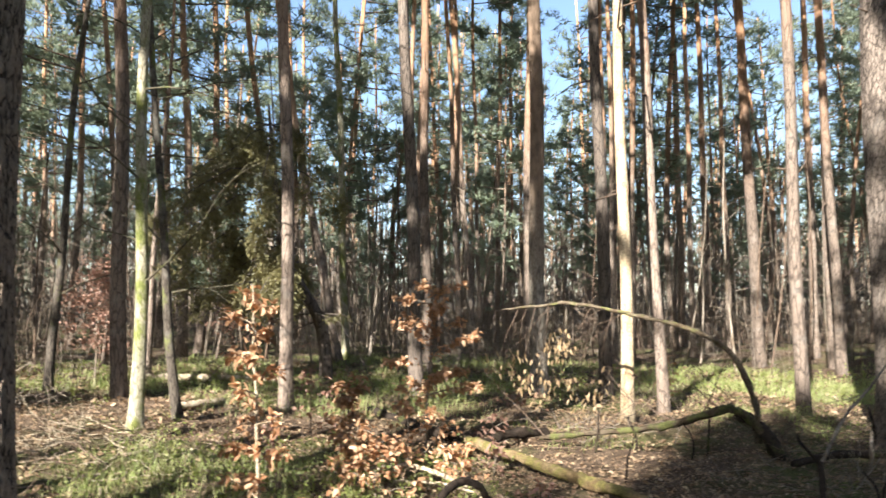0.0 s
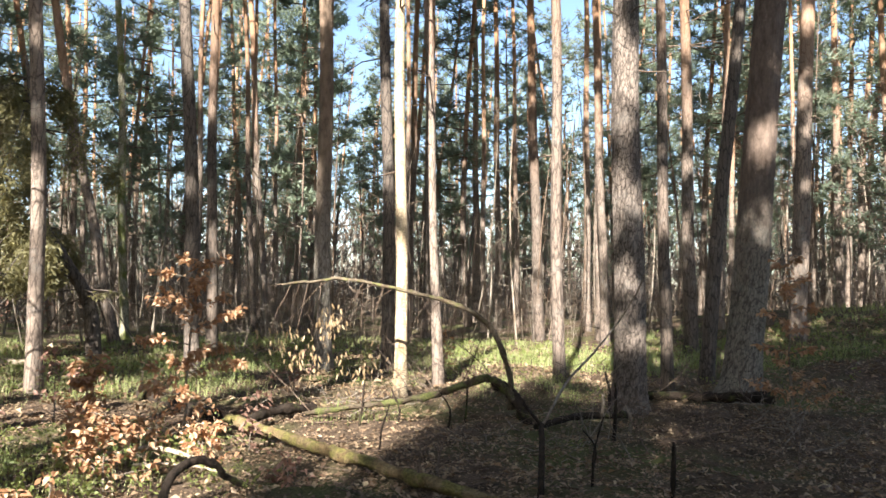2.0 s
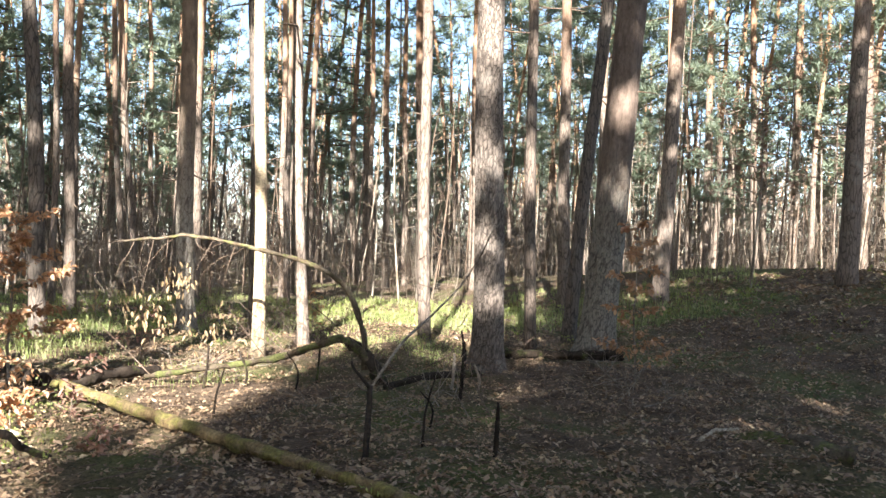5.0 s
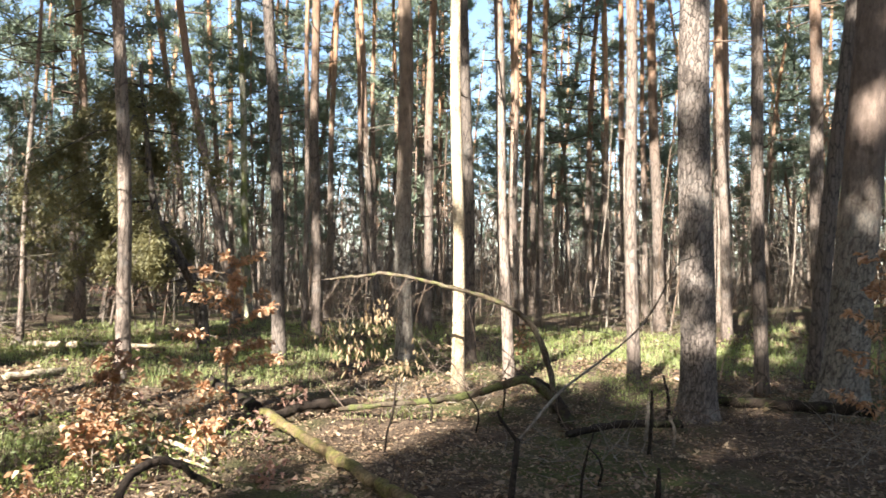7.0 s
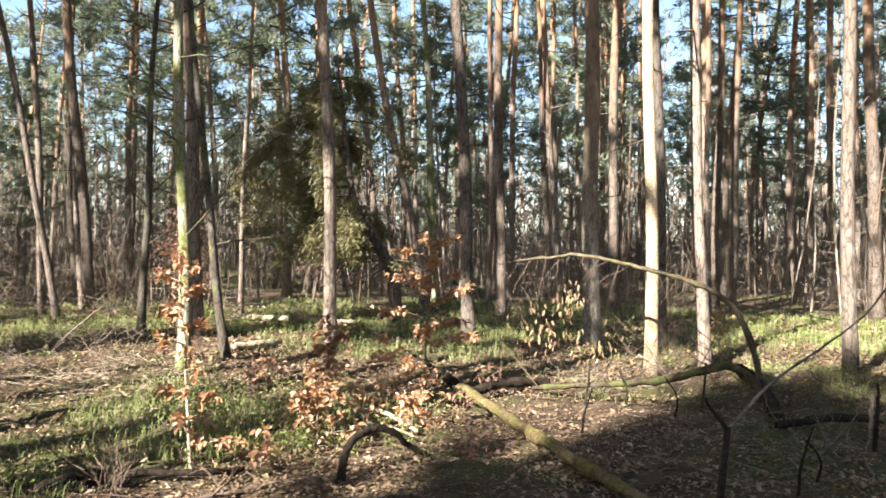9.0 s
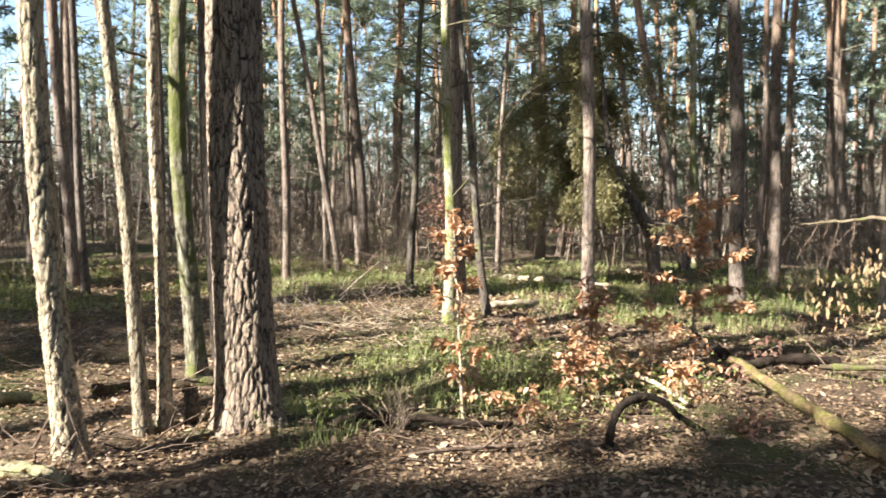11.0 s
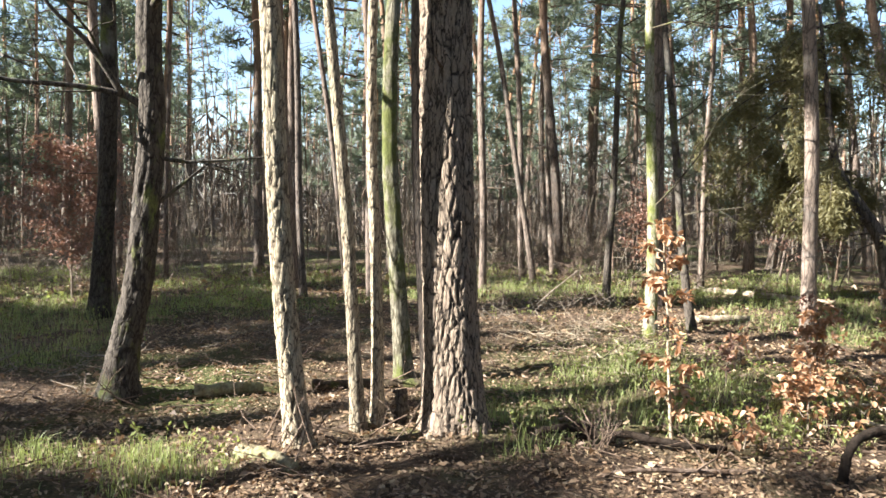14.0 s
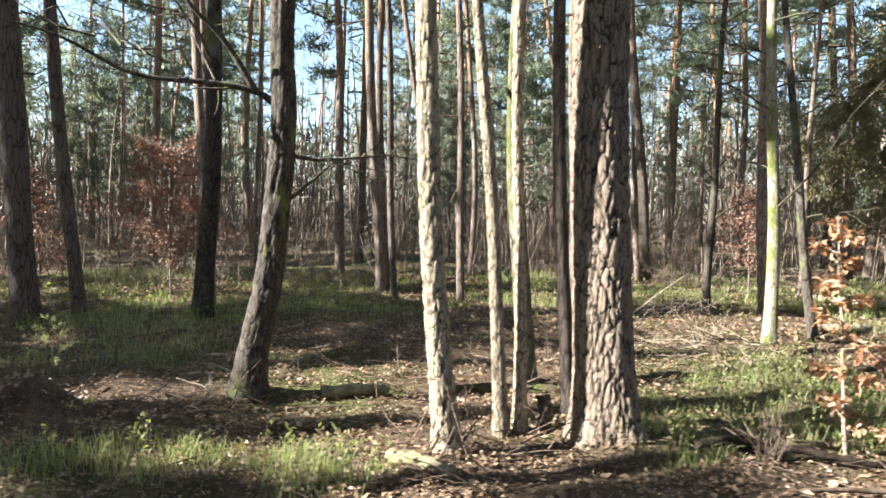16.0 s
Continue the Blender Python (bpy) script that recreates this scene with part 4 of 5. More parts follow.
beech_sapling(-1.05, 7.65, 0.85, 0.34, 420, BEECH, LEAFY, 3, 0.2, 0.074)
beech_sapling(-0.68, 6.47, 0.62, 0.36, 230, BEECH, "low beech sapling with pale withered leaves", 4, 0.2, 0.078)
beech_sapling(-0.55, 7.9, 0.75, 0.42, 300, BEECH, "low bushy beech seedling", 5, 0.15, 0.074)
beech_sapling(-1.75, 9.4, 0.8, 0.35, 135, RUSTY, "small beech with rusty withered leaves", 6, 0.2, 0.074)
beech_sapling(-0.1, 7.2, 0.4, 0.34, 200, BEECH, "low bushy beech seedling", 7, 0.1, 0.074)
beech_sapling(-0.95, 6.9, 0.45, 0.34, 220, BEECH, "low bushy beech seedling", 8, 0.1, 0.074)
beech_sapling(6.05, 7.95, 1.95, 0.55, 620, BEECH, "beech sapling with dull red-brown leaves in shade", 9, 0.1, 0.088)
beech_sapling(-12.3, 4.8, 2.7, 1.9, 6500, RUSTY, "bushy young beech with red-brown withered leaves", 10, 0.22, 0.075)
beech_sapling(-14.4, 2.97, 2.4, 1.1, 1800, RUSTY, "bushy young beech with red-brown withered leaves", 11, 0.22, 0.086)
beech_sapling(-6.5, 13.9, 2.3, 0.9, 1700, RUSTY, "bushy young beech with red-brown withered leaves", 12, 0.3, 0.078)
beech_sapling(-5.2, 17.5, 2.2, 0.9, 495, RUSTY, "bushy young beech with red-brown withered leaves", 13, 0.3, 0.078)
beech_sapling(-3.9, 16.4, 1.9, 0.8, 345, RUSTY, "bushy young beech with red-brown withered leaves", 14, 0.3, 0.078)
beech_sapling(13.0, 13.2, 5.0, 2.3, 930, RUSTY, "young beech holding brown leaves in flat layers", 15, 0.35, 0.086)
beech_sapling(15.5, 12.6, 5.2, 2.2, 840, RUSTY, "young beech holding brown leaves in flat layers", 16, 0.35, 0.086)
beech_sapling(3.3, 12.9, 0.8, 0.35, 135, BEECH, "low beech sapling with pale withered leaves", 17, 0.2, 0.078)
beech_sapling(0.75, 10.6, 0.7, 0.35, 90, RUSTY, "small beech with rusty withered leaves", 18, 0.2, 0.074)
for k, (x, y, h) in enumerate([(-1.7, 7.3, 0.42), (-1.25, 8.3, 0.5), (-0.2, 8.2, 0.45), (0.25, 7.7, 0.36), (-0.55, 7.25, 0.38), (-1.55, 6.3, 0.3), (0.3, 9.0, 0.4), (-0.9, 5.9, 0.28), (-2.2, 8.7, 0.4), (0.55, 6.6, 0.26)]):
    beech_sapling(x, y, h, 0.3, 60, BEECH if k % 3 else RUSTY, "small beech seedling with a few curled brown leaves", 30 + k, 0.15, 0.085, (0.12 * math.sin(k * 2.1), 0.1 * math.cos(k * 1.7)))


# ---------------------------------------------------------------- fallen wood
def bent_branch(shape, points, r0, r1, sides=8, steps=6):
    line = curve_pts(points, steps)
    n = len(line) - 1
    shape.tube(line, [r0 + (r1 - r0) * k / n for k in range(n + 1)], sides)
    for k in range(len(shape.v) - len(line) * sides, len(shape.v)):
        v = shape.v[k]
        shape.v[k] = v + Vector((noise.noise(v * 9), noise.noise(v * 9 + Vector((5, 0, 0))), noise.noise(v * 9 + Vector((0, 5, 0))))) * min(r0, 0.07) * (0.35 if sides < 12 else 0.55) + Vector((noise.noise(v * 31), noise.noise(v * 31 + Vector((5, 0, 0))), noise.noise(v * 31 + Vector((0, 5, 0))))) * min(r0, 0.07) * 0.3
    return line


def loose_wood(name, label, points, r0, r1, mat, sides=10, twigs=0, seed=1, category="log", group=""):
    """A log or branch that lies on the ground."""
    rng = random.Random(seed)
    ob = new(name)
    ob.location = points[0]
    o = Vector(points[0])
    s = Shape()
    line = bent_branch(s, [Vector(p) - o for p in points], r0, r1, sides, 14)
    stem = part("stem", s, mat, ob)
    if twigs:
        for _ in range(twigs):
            t = Shape()
            q = rng.choice(line)
            twigs_from(t, rng, q.copy(), Vector((rng.uniform(-1, 1), rng.uniform(-1, 1), rng.uniform(0, 0.8))), rng.uniform(0.3, 0.7), min(0.011, r1 * 0.5), 1)
            part("twig", t, BROWN_TWIG, stem)
    return tagged(ob, label, category, group)


G = ground_height
loose_wood("log", "long fallen log with yellow-green moss on its bark",
           [(0.02, 8.75, 0.10), (0.75, 7.45, 0.09), (1.30, 6.45, 0.08), (1.80, 5.65, 0.06), (2.30, 4.75, 0.04)], 0.05, 0.042, LOG, 26, 3, 2)
loose_wood("log", "mossy log half sunk among grass and leaves", [(-1.30, 11.3, 0.02), (-0.75, 10.3, 0.03), (-0.1, 9.05, 0.06)], 0.07, 0.08, ROTTEN, 12, 2, 3)
loose_wood("log", "dark rotten log end lying across the mossy log", [(0.15, 8.55, 0.08), (0.45, 8.9, 0.14), (0.95, 9.35, 0.1)], 0.055, 0.045, ROTTEN, 12, 0, 4)
loose_wood("log", "dark log lying at the foot of the stout pines", [(5.2, 9.75, 0.09), (6.1, 9.25, 0.12), (6.6, 8.95, 0.14)], 0.055, 0.075, ROTTEN, 16, 9, 5)
loose_wood("log", "dark mossy branch on shaded leaf litter", [(3.05, 8.0, 0.06), (3.6, 8.3, 0.1), (4.3, 8.45, 0.08)], 0.035, 0.04, ROTTEN, 10, 3, 6)
loose_wood("log", "pale fallen log at the far edge of the grass", [(-6.2, 15.2, 0.07), (-4.8, 15.15, 0.08), (-3.4, 15.05, 0.07)], 0.065, 0.05, PALE_TWIG, 10, 0, 7)
loose_wood("log", "short pale sunlit log", [(-4.0, 11.15, 0.06), (-3.5, 11.8, 0.07)], 0.06, 0.05, PALE_TWIG, 10, 0, 8)
loose_wood("log", "pale sunlit rotten log in the leaves", [(-4.68, 3.66, 0.02), (-4.56, 3.9, 0.045), (-4.46, 4.2, 0.02)], 0.065, 0.045, SOFT_MOSS, 10, 0, 9)
loose_wood("log", "short moss-covered log by the pale tree", [(-2.98, 3.22, 0.03), (-2.75, 3.3, 0.045), (-2.5, 3.34, 0.03)], 0.06, 0.045, SOFT_MOSS, 10, 2, 10)
loose_wood("log", "mossy log sunk in the litter behind the furrowed pine", [(-4.3, 4.6, 0.02), (-3.9, 5.1, 0.02), (-3.4, 5.7, 0.01)], 0.05, 0.05, MOSSY_LOG, 10, 2, 11)
loose_wood("branch", "long dead branch lying on leaf litter", [(-1.25, 4.62, 0.01), (-1.1, 4.8, 0.06), (-0.85, 5.2, 0.03), (-0.6, 5.55, 0.01)], 0.012, 0.018, BROWN_TWIG, 8, 2, 12, "branch")
loose_wood("branch", "arched dark dead branch rising out of the leaves", [(-0.22, 5.72, -0.03), (-0.2, 5.85, 0.22), (-0.08, 6.0, 0.31), (0.05, 6.1, 0.27), (0.12, 6.2, 0.16), (0.26, 6.35, 0.05)], 0.032, 0.02, ROTTEN, 10, 0, 13, "branch")
loose_wood("branch", "broken pale branch leaning over the grass", [(-6.5, 10.3, 0.02), (-5.9, 10.1, 0.4), (-5.3, 9.9, 0.75)], 0.014, 0.007, TWIG, 6, 3, 14, "branch")
loose_wood("branch", "pale curved branch in the leaves", [(-0.9, 7.55, 0.04), (-0.45, 7.35, 0.12), (0.0, 7.0, 0.05)], 0.02, 0.02, PALE_TWIG, 8, 0, 15, "branch")


loose_wood("log", "short rotten log cushioned in bright moss", [(4.85, 5.3, 0.05), (5.05, 4.95, 0.14), (5.3, 4.55, 0.1)], 0.08, 0.09, MOSSY_LOG, 16, 1, 16)
loose_wood("branch", "pale broken branch beside the mossy log", [(4.7, 5.4, 0.03), (5.0, 5.55, 0.08), (5.35, 5.65, 0.05)], 0.022, 0.016, PALE_TWIG, 8, 0, 17, "branch")
loose_wood("branch", "thin dead branch half buried in leaves", [(-1.75, 5.15, 0.03), (-1.5, 5.3, 0.09), (-1.15, 5.5, 0.06), (-0.95, 5.75, 0.03)], 0.03, 0.018, ROTTEN, 9, 2, 18, "branch")
loose_wood("branch", "dark root-like branch in the litter", [(-1.95, 4.95, 0.06), (-1.75, 5.15, 0.11), (-1.5, 5.25, 0.05)], 0.035, 0.025, ROTTEN, 9, 1, 19, "branch")
loose_wood("branch", "bleached stick on the litter", [(-0.6, 7.1, 0.05), (-0.25, 7.0, 0.07), (0.05, 6.8, 0.05)], 0.014, 0.01, PALE_TWIG, 7, 0, 20, "branch")
for k, (x, y, h) in enumerate([(1.35, 7.4, 0.42), (2.2, 8.3, 0.4), (2.75, 6.1, 0.5), (3.0, 6.6, 0.3)]):
    loose_wood("stub", "thin dark stick standing upright in the leaves", [(x, y, -0.03), (x + 0.03, y + 0.02, h * 0.5), (x + 0.09 * (-1) ** k, y, h)], 0.012, 0.006, ROTTEN, 7, 1, 60 + k, "stick", "broken sticks")


def pine_seedling(x, y, height):
    rng = random.Random(71)
    ob = thing("pine_seedling", x, y, "tiny pale green pine seedling on a dark hummock", "seedling")
    stem, green = Shape(), Shape()
    stem.tube([Vector((0, 0, -0.03)), Vector((0.01, 0, height * 0.5)), Vector((-0.01, 0.01, height))], [0.007, 0.005, 0.002], 5, False)
    for k in range(11):
        h, a = height * (0.3 + 0.7 * k / 10), k * 2.4
        tip = Vector((math.cos(a), math.sin(a), 0.5)) * height * (0.42 - 0.026 * k)
        stem.tube([Vector((0, 0, h)), Vector((0, 0, h)) + tip], [0.003, 0.0015], 3, False)
        for _ in range(34):
            at = Vector((0, 0, h)) + tip * rng.uniform(0.3, 1.0)
            w = (rand_dir(rng) + tip.normalized()).normalized()
            green.leaf(at, w, w.cross(rand_dir(rng)).normalized(), rng.uniform(0.03, 0.05), 0.002, 0.2, 4)
    part("stem", stem, BROWN_TWIG, ob)
    tagged(part("needles", green, GRASS, ob, smooth=False), kind="stuff")


pine_seedling(-6.3, 1.9, 0.6)


def fallen_top():
    """The fallen oak top: an arched limb, a low mossy limb and dead twigs with hanging leaves."""
    rng = random.Random(33)
    o = Vector((2.98, 8.75, 0))
    ob = thing("fallen_tree", o.x, o.y, "fallen oak top with one limb arching high and one lying low", "fallen tree", z=0)
    arch = Shape()
    line = bent_branch(arch, [Vector(p) - o for p in [(3.05, 8.75, 0.12), (3.02, 8.78, 0.55), (2.85, 8.9, 1.0), (2.55, 9.05, 1.24), (2.1, 9.25, 1.38), (1.65, 9.5, 1.48), (1.2, 9.7, 1.55), (0.8, 9.85, 1.50), (0.4, 10.0, 1.46)]], 0.037, 0.012, 9, 8)
    arch_ob = part("arched_limb", arch, LIMB, ob)
    low = Shape()
    low_line = bent_branch(low, [Vector(p) - o for p in [(3.1, 8.7, 0.2), (2.8, 8.73, 0.46), (2.46, 8.77, 0.38), (2.2, 8.8, 0.30), (1.9, 8.82, 0.24), (1.3, 8.8, 0.18), (0.8, 8.9, 0.1)]], 0.05, 0.026, 9, 8)
    low_ob = part("low_limb", low, MOSSY_LOG, ob)
    stump = Shape()
    bent_branch(stump, [Vector(p) - o for p in [(3.2, 8.55, -0.05), (3.08, 8.72, 0.25), (2.9, 8.95, 0.42)]], 0.075, 0.05, 12, 10)
    part("broken_stem", stump, ROTTEN, ob)
    for k, (x, h) in enumerate(((2.5, 0.36), (1.75, 0.24), (1.35, 0.3))):
        legs = Shape()
        bent_branch(legs, [Vector((x, 8.72, -0.03)) - o, Vector((x + 0.03, 8.75, h * 0.6)) - o, Vector((x + 0.05 * (-1) ** k, 8.78, h + 0.12)) - o], 0.014, 0.01, 6, 3)
        part("side_shoot", legs, ROTTEN, ob)
    lv = Shape()
    for k in range(16):
        tw = Shape()
        q = line[min(len(line) - 1, 28 + k * 36 // 16)]
        twigs_from(tw, rng, q.copy(), Vector((rng.uniform(-0.6, 0.2), rng.uniform(-0.4, 0.6), rng.uniform(-1.0, -0.1))), rng.uniform(0.4, 0.9), 0.006, 2, 0.1)
        part("twig", tw, BROWN_TWIG, arch_ob)
    for k in range(14):
        tw = Shape()
        q = rng.choice(low_line)
        twigs_from(tw, rng, q.copy(), Vector((rng.uniform(-1, 0.5), rng.uniform(-0.3, 1), rng.uniform(0.0, 0.8))), rng.uniform(0.5, 1.0), 0.007, 2)
        part("twig", tw, BROWN_TWIG, low_ob)
    for cx, cy, cz, r, n in ((1.15, 9.75, 1.05, 0.22, 60), (0.95, 9.7, 0.65, 0.4, 60), (0.55, 9.9, 0.8, 0.35, 40), (1.5, 9.5, 0.5, 0.4, 40)):
        for _ in range(n):
            at = Vector((cx, cy, cz)) - o + rand_dir(rng) * r * rng.random() ** 0.5
            way = (Vector((0, 0, -1)) + rand_dir(rng) * 0.5).normalized()
            lv.leaf(at, way, way.cross(rand_dir(rng)).normalized(), rng.uniform(0.06, 0.1), rng.uniform(0.01, 0.016), 0.5)
    tagged(part("hanging_foliage", lv, DRY_LEAF, ob, "withered leaves hanging in clusters", False), kind="stuff")


fallen_top()


def dead_shoot():
    """The forked dead shoot standing in the foreground."""
    rng = random.Random(8)
    o = Vector((2.22, 5.8, 0))
    ob = thing("dead_sapling", o.x, o.y, "leafless dead sapling leaning across shaded litter", "sapling", z=0)
    s = Shape()
    bent_branch(s, [Vector(p) - o for p in [(2.22, 5.8, -0.05), (2.27, 5.9, 0.22), (2.31, 6.01, 0.48)]], 0.028, 0.018, 7, 5)
    part("stem", s, ROTTEN, ob)
    a = Shape()
    bent_branch(a, [Vector(p) - o for p in [(2.31, 6.01, 0.46), (2.62, 6.3, 0.72), (3.0, 6.62, 0.92), (3.42, 7.02, 1.14), (3.6, 6.95, 1.45), (3.72, 6.95, 1.68), (3.9, 6.95, 1.74)]], 0.012, 0.004, 6, 4)
    for _ in range(6):
        twigs_from(a, rng, Vector((rng.uniform(2.7, 3.6), 6.7, rng.uniform(0.75, 1.4))) - o, rand_dir(rng), 0.35, 0.005, 1)
    part("side_branch", a, TWIG, ob)
    b = Shape()
    bent_branch(b, [Vector(p) - o for p in [(2.31, 6.01, 0.46), (2.2, 6.05, 0.6), (2.18, 6.05, 0.66)]], 0.014, 0.006, 6, 3)
    part("stub", b, ROTTEN, ob)


dead_shoot()
for k, (x, y, h, mat) in enumerate([(3.84, 8.15, 0.36, TWIG), (4.0, 7.85, 0.28, TWIG), (3.7, 7.6, 0.55, ROTTEN), (-2.88, 4.47, 0.26, OAK_BARK), (3.1, 5.6, 0.4, ROTTEN), (4.3, 8.9, 0.5, ROTTEN)]):
    loose_wood("stub", "broken upright stick standing in the litter", [(x, y, -0.05), (x + 0.02, y, h * 0.5), (x + 0.03 * (-1) ** k, y + 0.02, h)], 0.022 if k != 3 else 0.06, 0.012 if k != 3 else 0.045, mat, 8, 0, 40 + k, "stick", "broken sticks")


def brush_pile(x, y, radius, count, label, mat, seed, h=0.25, thick=1.0, rise=0.55):
    rng = random.Random(seed)
    ob = thing("brushwood", x, y, label, "brushwood", "heaps of twigs")
    for _ in range(count):
        s = Shape()
        a, r = rng.uniform(0, 6.28), radius * math.sqrt(rng.random())
        p = Vector((r * math.cos(a), r * math.sin(a), rng.uniform(0.01, h * 0.5)))
        w = Vector((rng.uniform(-1, 1), rng.uniform(-1, 1), rng.uniform(-0.15, rise)))
        twigs_from(s, rng, p, w, rng.uniform(0.25, 0.7) * min(1.0, 0.4 + radius), rng.uniform(0.004, 0.009) * thick, 1)
        part("twig", s, mat, ob)


brush_pile(-4.1, 8.35, 0.85, 64, "heap of pale sunlit twigs and brushwood", PALE_TWIG, 51, 0.2, 1.1, 0.12)


def bare_shrub(x, y, height, count, seed):
    rng = random.Random(seed)
    ob = thing("bare_shrub", x, y, "small leafless shrub of thin grey twigs", "shrub")
    for _ in range(count):
        s = Shape()
        twigs_from(s, rng, Vector((rng.uniform(-0.06, 0.06), rng.uniform(-0.06, 0.06), -0.02)), Vector((rng.uniform(-0.8, 0.8), rng.uniform(-0.8, 0.8), 1.0)), height * rng.uniform(0.6, 1.1), 0.0036, 2)
        part("twig", s, BROWN_TWIG, ob)


bare_shrub(-1.55, 5.1, 0.42, 14, 52)
bare_shrub(-4.5, 8.7, 0.55, 9, 59)
brush_pile(-2.6, 3.75, 0.6, 34, "tangle of thin dead twigs on the ground", BROWN_TWIG, 53, 0.2)
brush_pile(-6.0, 10.6, 0.8, 30, "brushwood by the dark oak", TWIG, 54, 0.5)
brush_pile(1.7, 9.6, 0.8, 40, "dead twigs under the arched limb", TWIG, 55, 0.35)
brush_pile(3.6, 9.2, 0.7, 30, "dead twigs beside the fallen oak top", BROWN_TWIG, 56, 0.5)
brush_pile(4.3, 6.9, 0.9, 30, "dead twigs strewn over shaded litter", BROWN_TWIG, 59, 0.12)
brush_pile(5.7, 7.1, 0.9, 30, "dead twigs strewn over shaded litter", TWIG, 60, 0.12)
brush_pile(3.0, 7.3, 0.8, 26, "dead twigs strewn over shaded litter", TWIG, 62, 0.14)
brush_pile(5.0, 8.6, 0.7, 24, "dead twigs at the foot of the stout pine", BROWN_TWIG, 57, 0.3)
for k, (x, y) in enumerate([(-5.4, 4.6), (-6.6, 5.4), (-4.7, 6.6), (-3.6, 6.9), (-6.2, 3.0), (-2.9, 7.6), (-5.0, 2.5)]):
    brush_pile(x, y, 0.85, 26, "strewn dead twigs and bark on the litter", (BROWN_TWIG, TWIG, PALE_TWIG)[k % 3], 80 + k, 0.08, 1.3, 0.12)
brush_pile(-5.9, 8.6, 0.9, 26, "scattered thin dead branches", TWIG, 58, 0.2)


# ---------------------------------------------------------------- floor cover
def green_share(x, y):
    """How much grass grows at a place, 0 to 1."""
    d = math.hypot(x - 1, y - 1)
    a = math.degrees(math.atan2(x - 1, y - 1))
    g = noise.noise(Vector((x * 0.42, y * 0.42, 7.7))) * 0.9 + noise.noise(Vector((x * 1.5, y * 1.5, 3.1))) * 0.45 - 0.22
    g += 0.55 * max(0.0, min(1.0, (d - 9.5) / 4)) * (1.0 if a < 45 else 0.4)
    for cx, cy, r, k in ((-1.9, 6.7, 1.3, 0.9), (-2.8, 8.0, 1.4, 0.8), (-1.2, 8.5, 0.9, 0.6), (-3.1, 2.85, 0.45, 1.1), (-3.65, 2.25, 0.45, 1.1), (-4.2, 1.6, 0.5, 1.1), (-5.0, 8.3, 0.9, 0.5), (-8.6, 3.2, 1.6, 0.7),
                         (0.0, 14.5, 2.5, 0.5), (6.5, 14.5, 2.0, 0.6), (11, 12, 2.2, 0.6), (6.9, 8.9, 0.5, 0.6), (-2.15, 4.85, 0.45, 1.5), (-1.3, 6.4, 0.8, 0.9), (2.0, 11.0, 1.0, 0.4), (5.1, 4.7, 0.5, 0.8), (3.9, 10.5, 0.9, 1.0)):
        g += k * math.exp(-((x - cx) ** 2 + (y - cy) ** 2) / (r * r))
    for cx, cy, r, k in ((3.2, 6.5, 2.0, 1.2), (-5.0, 4.2, 1.0, 0.9), (-5.3, 2.9, 1.3, 1.0), (-4.0, 3.9, 1.2, 0.8), (-3.0, 4.3, 1.0, 0.6), (-6.2, 5.6, 1.4, 0.5), (-4.6, 10.6, 1.4, 0.6), (-0.2, 6.0, 1.1, 0.5), (5.2, 6.5, 1.5, 0.9), (0.3, 4.0, 1.8, 0.8), (8.2, 9.8, 2.2, 1.1), (11.5, 10.5, 3.0, 0.9)):
        g -= k * math.exp(-((x - cx) ** 2 + (y - cy) ** 2) / (r * r))
    return max(0.0, min(1.0, g * 1.5))


def spots(rng, count, near, far, power=0.62):
    """Places on the floor before the camera, thicker near it."""
    for _ in range(count):
        r = near + (far - near) * rng.random() ** (1 / power)
        a = radians(rng.uniform(-88, 62))
        yield 1 + r * math.sin(a), 1 + r * math.cos(a), r


# thick clumps of dwarf shrub
LUSH = [(-1.05, 6.25, 0.35), (-0.75, 6.1, 0.3), (-1.75, 6.7, 0.6), (-2.3, 7.1, 0.5), (-0.4, 6.9, 0.4), (-1.9, 5.5, 0.22), (-0.3, 7.8, 0.5), (-2.15, 4.85, 0.25), (-1.6, 8.2, 0.6), (0.1, 6.5, 0.3), (-2.9, 8.4, 0.5)]


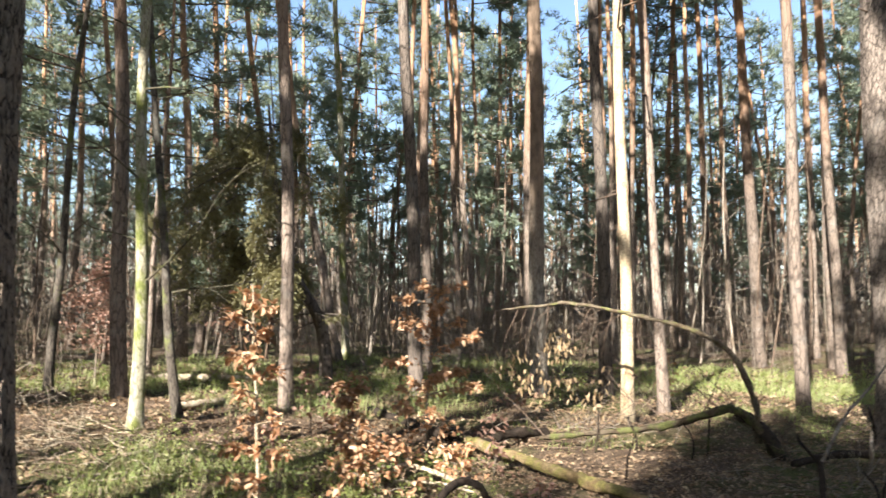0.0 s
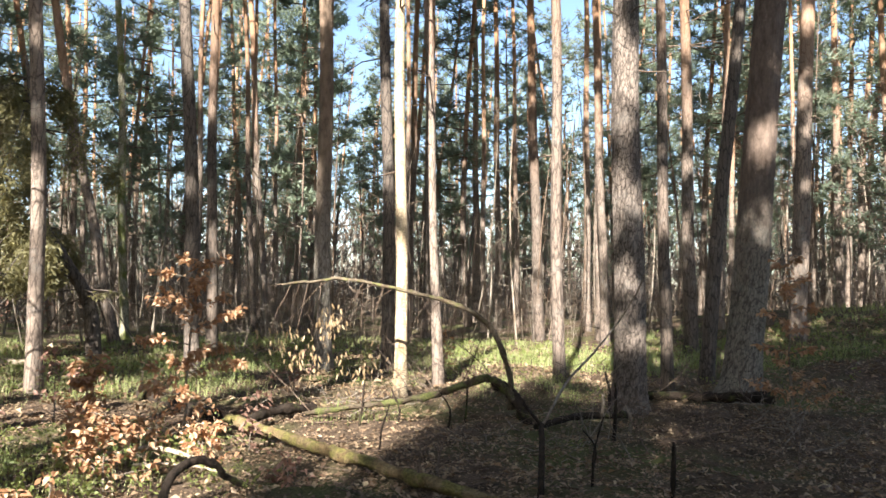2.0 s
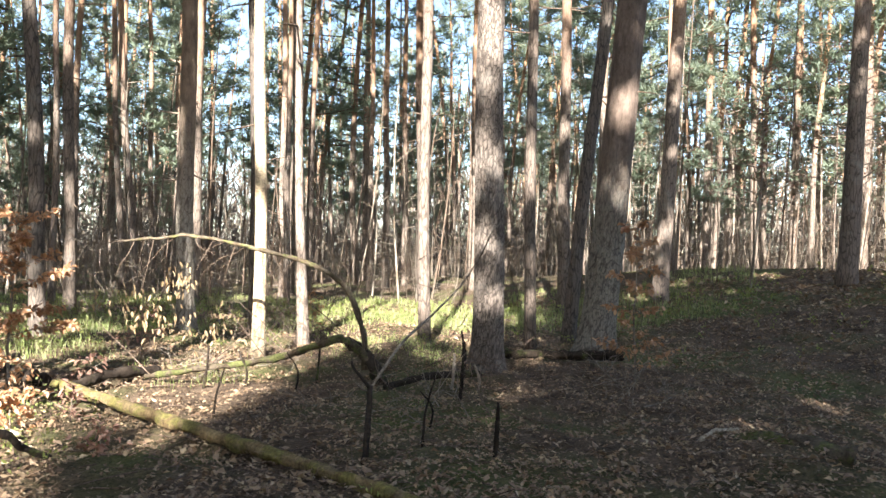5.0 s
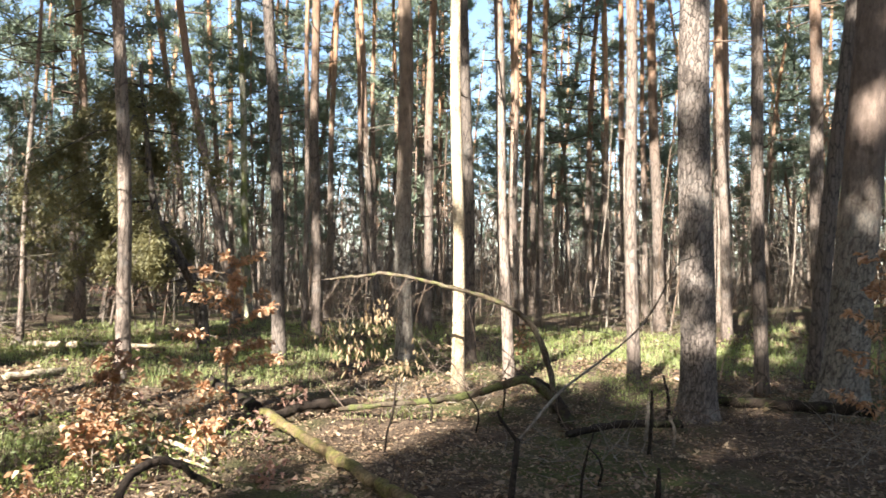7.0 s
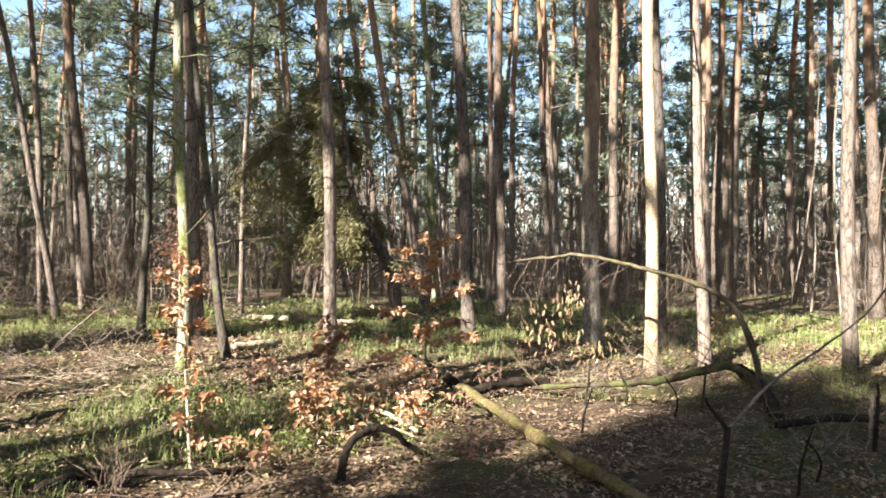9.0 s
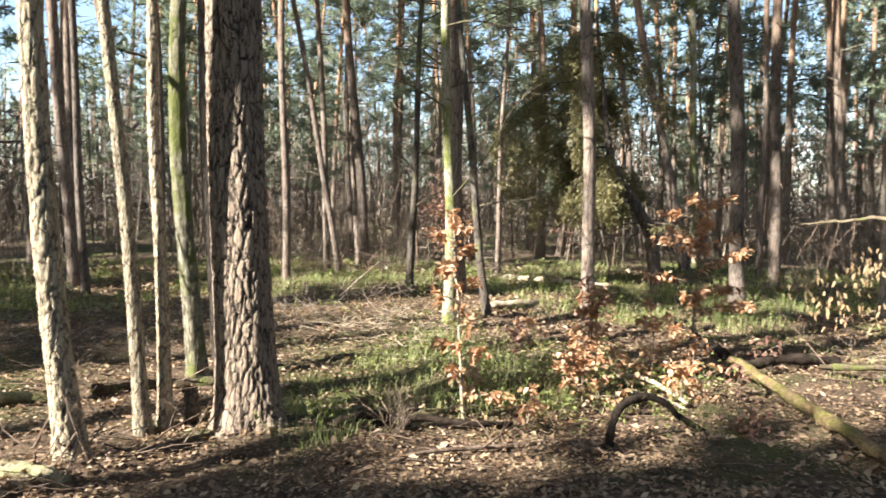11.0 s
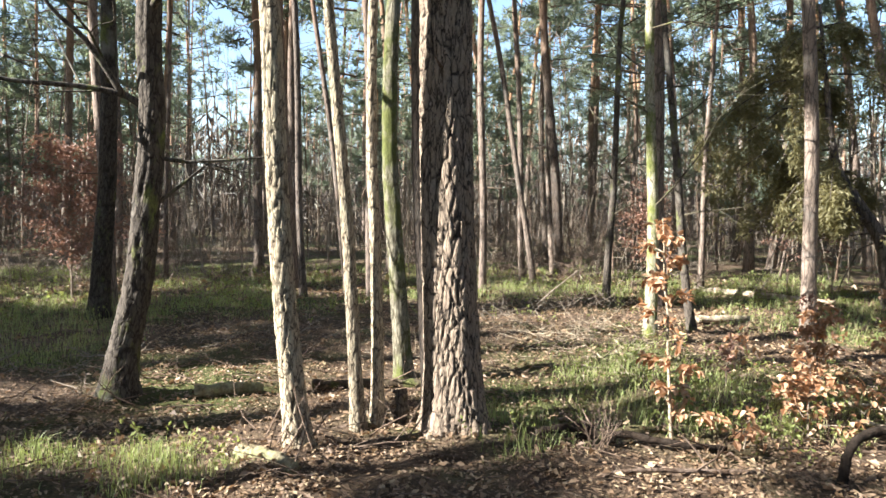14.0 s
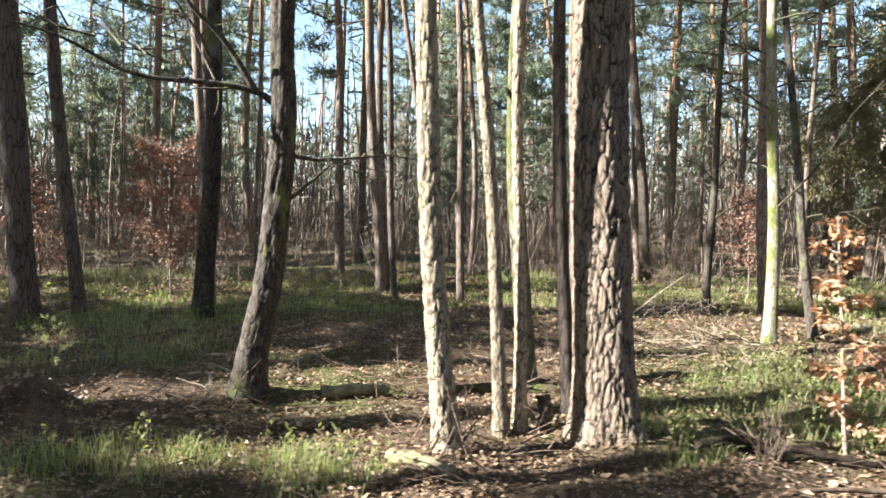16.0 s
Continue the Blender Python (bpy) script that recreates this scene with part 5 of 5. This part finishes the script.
def floor_cover():
    rng = random.Random(61)
    litter = Shape()
    for x, y, r in spots(rng, 165000, 2.8, 19, 0.72):
        bare = noise.noise(Vector((x * 1.1, y * 1.1, 6.3))) + 0.6 * noise.noise(Vector((x * 3.3, y * 3.3, 2.3)))
        if rng.random() < max(green_share(x, y) * 0.75, min(0.65, 0.08 - 1.7 * bare)):
            continue
        k = max(1.0, r / 8)
        a, tilt = rng.uniform(0, 6.28), rng.uniform(-0.5, 0.6)
        way = Vector((math.cos(a), math.sin(a), tilt)).normalized()
        side = Vector((-math.sin(a), math.cos(a), rng.uniform(-0.6, 0.6))).normalized()
        n = (rng.uniform(0.02, 0.045) if rng.random() < 0.88 else rng.uniform(0.05, 0.078)) * k
        litter.leaf(Vector((x, y, G(x, y) + rng.uniform(0.003, 0.035))), way, side, n, n * rng.uniform(0.24, 0.36), rng.uniform(-0.8, 1.4), 4)
    near = random.Random(62)
    for _ in range(26000):
        d, b = 7.0 * math.sqrt(near.random()), near.uniform(-180, 180)
        if d > 2.8 and -88 < b < 62:
            continue
        x, y = 1 + d * math.sin(radians(b)), 1 + d * math.cos(radians(b))
        a, n = near.uniform(0, 6.28), near.uniform(0.025, 0.07)
        way = Vector((math.cos(a), math.sin(a), near.uniform(-0.4, 0.4))).normalized()
        side = Vector((-math.sin(a), math.cos(a), near.uniform(-0.4, 0.4))).normalized()
        litter.leaf(Vector((x, y, G(x, y) + near.uniform(0.003, 0.03))), way, side, n, n * 0.3, near.uniform(-0.8, 1.4), 4)
    tagged(part("leaf_litter", litter, LITTER, smooth=False), "brown fallen beech and oak leaves covering the floor", "leaf litter", kind="stuff")
    grass = Shape()
    for x, y, r in spots(rng, 240000, 2.8, 21, 0.8):
        g = green_share(x, y)
        tuft = noise.noise(Vector((x * 3.4, y * 3.4, 5.5)))
        if rng.random() > g * (0.55 + 1.5 * tuft + 0.3):
            continue
        k = max(1.0, r / 9)
        h = rng.uniform(0.06, 0.2) * (0.6 + 0.6 * g) * (0.9 + 0.5 * tuft) * (1.15 if r > 10 else 1.0)
        a = rng.uniform(0, 6.28)
        bend = Vector((math.cos(a), math.sin(a), 0)) * h * rng.uniform(0.1, 0.8)
        side = Vector((-math.sin(a + 0.6), math.cos(a + 0.6), 0)) * rng.uniform(0.0018, 0.0035) * k
        p = Vector((x, y, G(x, y) - 0.01))
        i = len(grass.v)
        grass.v += [p - side, p + side, p + bend * 0.35 + Vector((0, 0, h * 0.65)) + side * 0.7, p + bend + Vector((0, 0, h * (0.95 - 0.2 * bend.length / h))), p + bend * 0.35 + Vector((0, 0, h * 0.65)) - side * 0.7]
        grass.f.append((i, i + 1, i + 2, i + 3, i + 4))
    tagged(part("grass", grass, GRASS, smooth=False), "patches of fine green and straw-coloured winter grass", "grass", kind="stuff")
    shrub, stems = Shape(), Shape()
    for x, y, r in spots(rng, 15000, 3.2, 19, 0.8):
        lush = sum(math.exp(-((x - cx) ** 2 + (y - cy) ** 2) / (q * q)) for cx, cy, q in LUSH)
        if rng.random() > 0.9 * lush + (green_share(x, y) - 0.15 + 0.3 * (r > 10)) * 0.45 * (0.6 + 1.6 * noise.noise(Vector((x * 2.2, y * 2.2, 8.5)))):
            continue
        p = Vector((x, y, G(x, y) - 0.01))
        w = Vector((rng.uniform(-0.5, 0.5), rng.uniform(-0.5, 0.5), 1)).normalized()
        h = rng.uniform(0.12, 0.3)
        stems.tube([p, p + w * h * 0.5, p + w * h], [0.003, 0.002, 0.001], 3, False)
        for _ in range(9):
            at = p + w * h * rng.uniform(0.3, 1.0) + rand_dir(rng, 0.5) * 0.04
            d = (rand_dir(rng) + Vector((0, 0, 0.4))).normalized()
            n = rng.uniform(0.025, 0.05) * max(1.0, r / 9)
            shrub.leaf(at, d, d.cross(rand_dir(rng)).normalized(), n, n * 0.24, 0.2, 4)
    ob = new("bilberry")
    tagged(ob, "low green dwarf shrubs among the grass", "dwarf shrub", kind="stuff")
    part("leaves", shrub, BILBERRY, ob, smooth=False)
    part("stems", stems, BROWN_TWIG, ob)
    sticks = Shape()
    for x, y, r in spots(rng, 3600, 2.8, 17, 0.8):
        a, n = rng.uniform(0, 6.28), rng.uniform(0.08, 0.45)
        way = Vector((math.cos(a), math.sin(a), rng.uniform(-0.02, 0.12))) * n
        p = Vector((x, y, G(x, y) + 0.012))
        bendy = Vector((-way.y, way.x, 0)) * rng.uniform(-0.15, 0.15)
        w = rng.uniform(0.002, 0.007)
        sticks.tube([p, p + way * 0.5 + bendy, p + way], [w, w * 0.8, w * 0.4], 4, False)
    tagged(part("twigs", sticks, BROWN_TWIG), "thin dead twigs strewn over the leaves", "twigs", kind="stuff")


floor_cover()
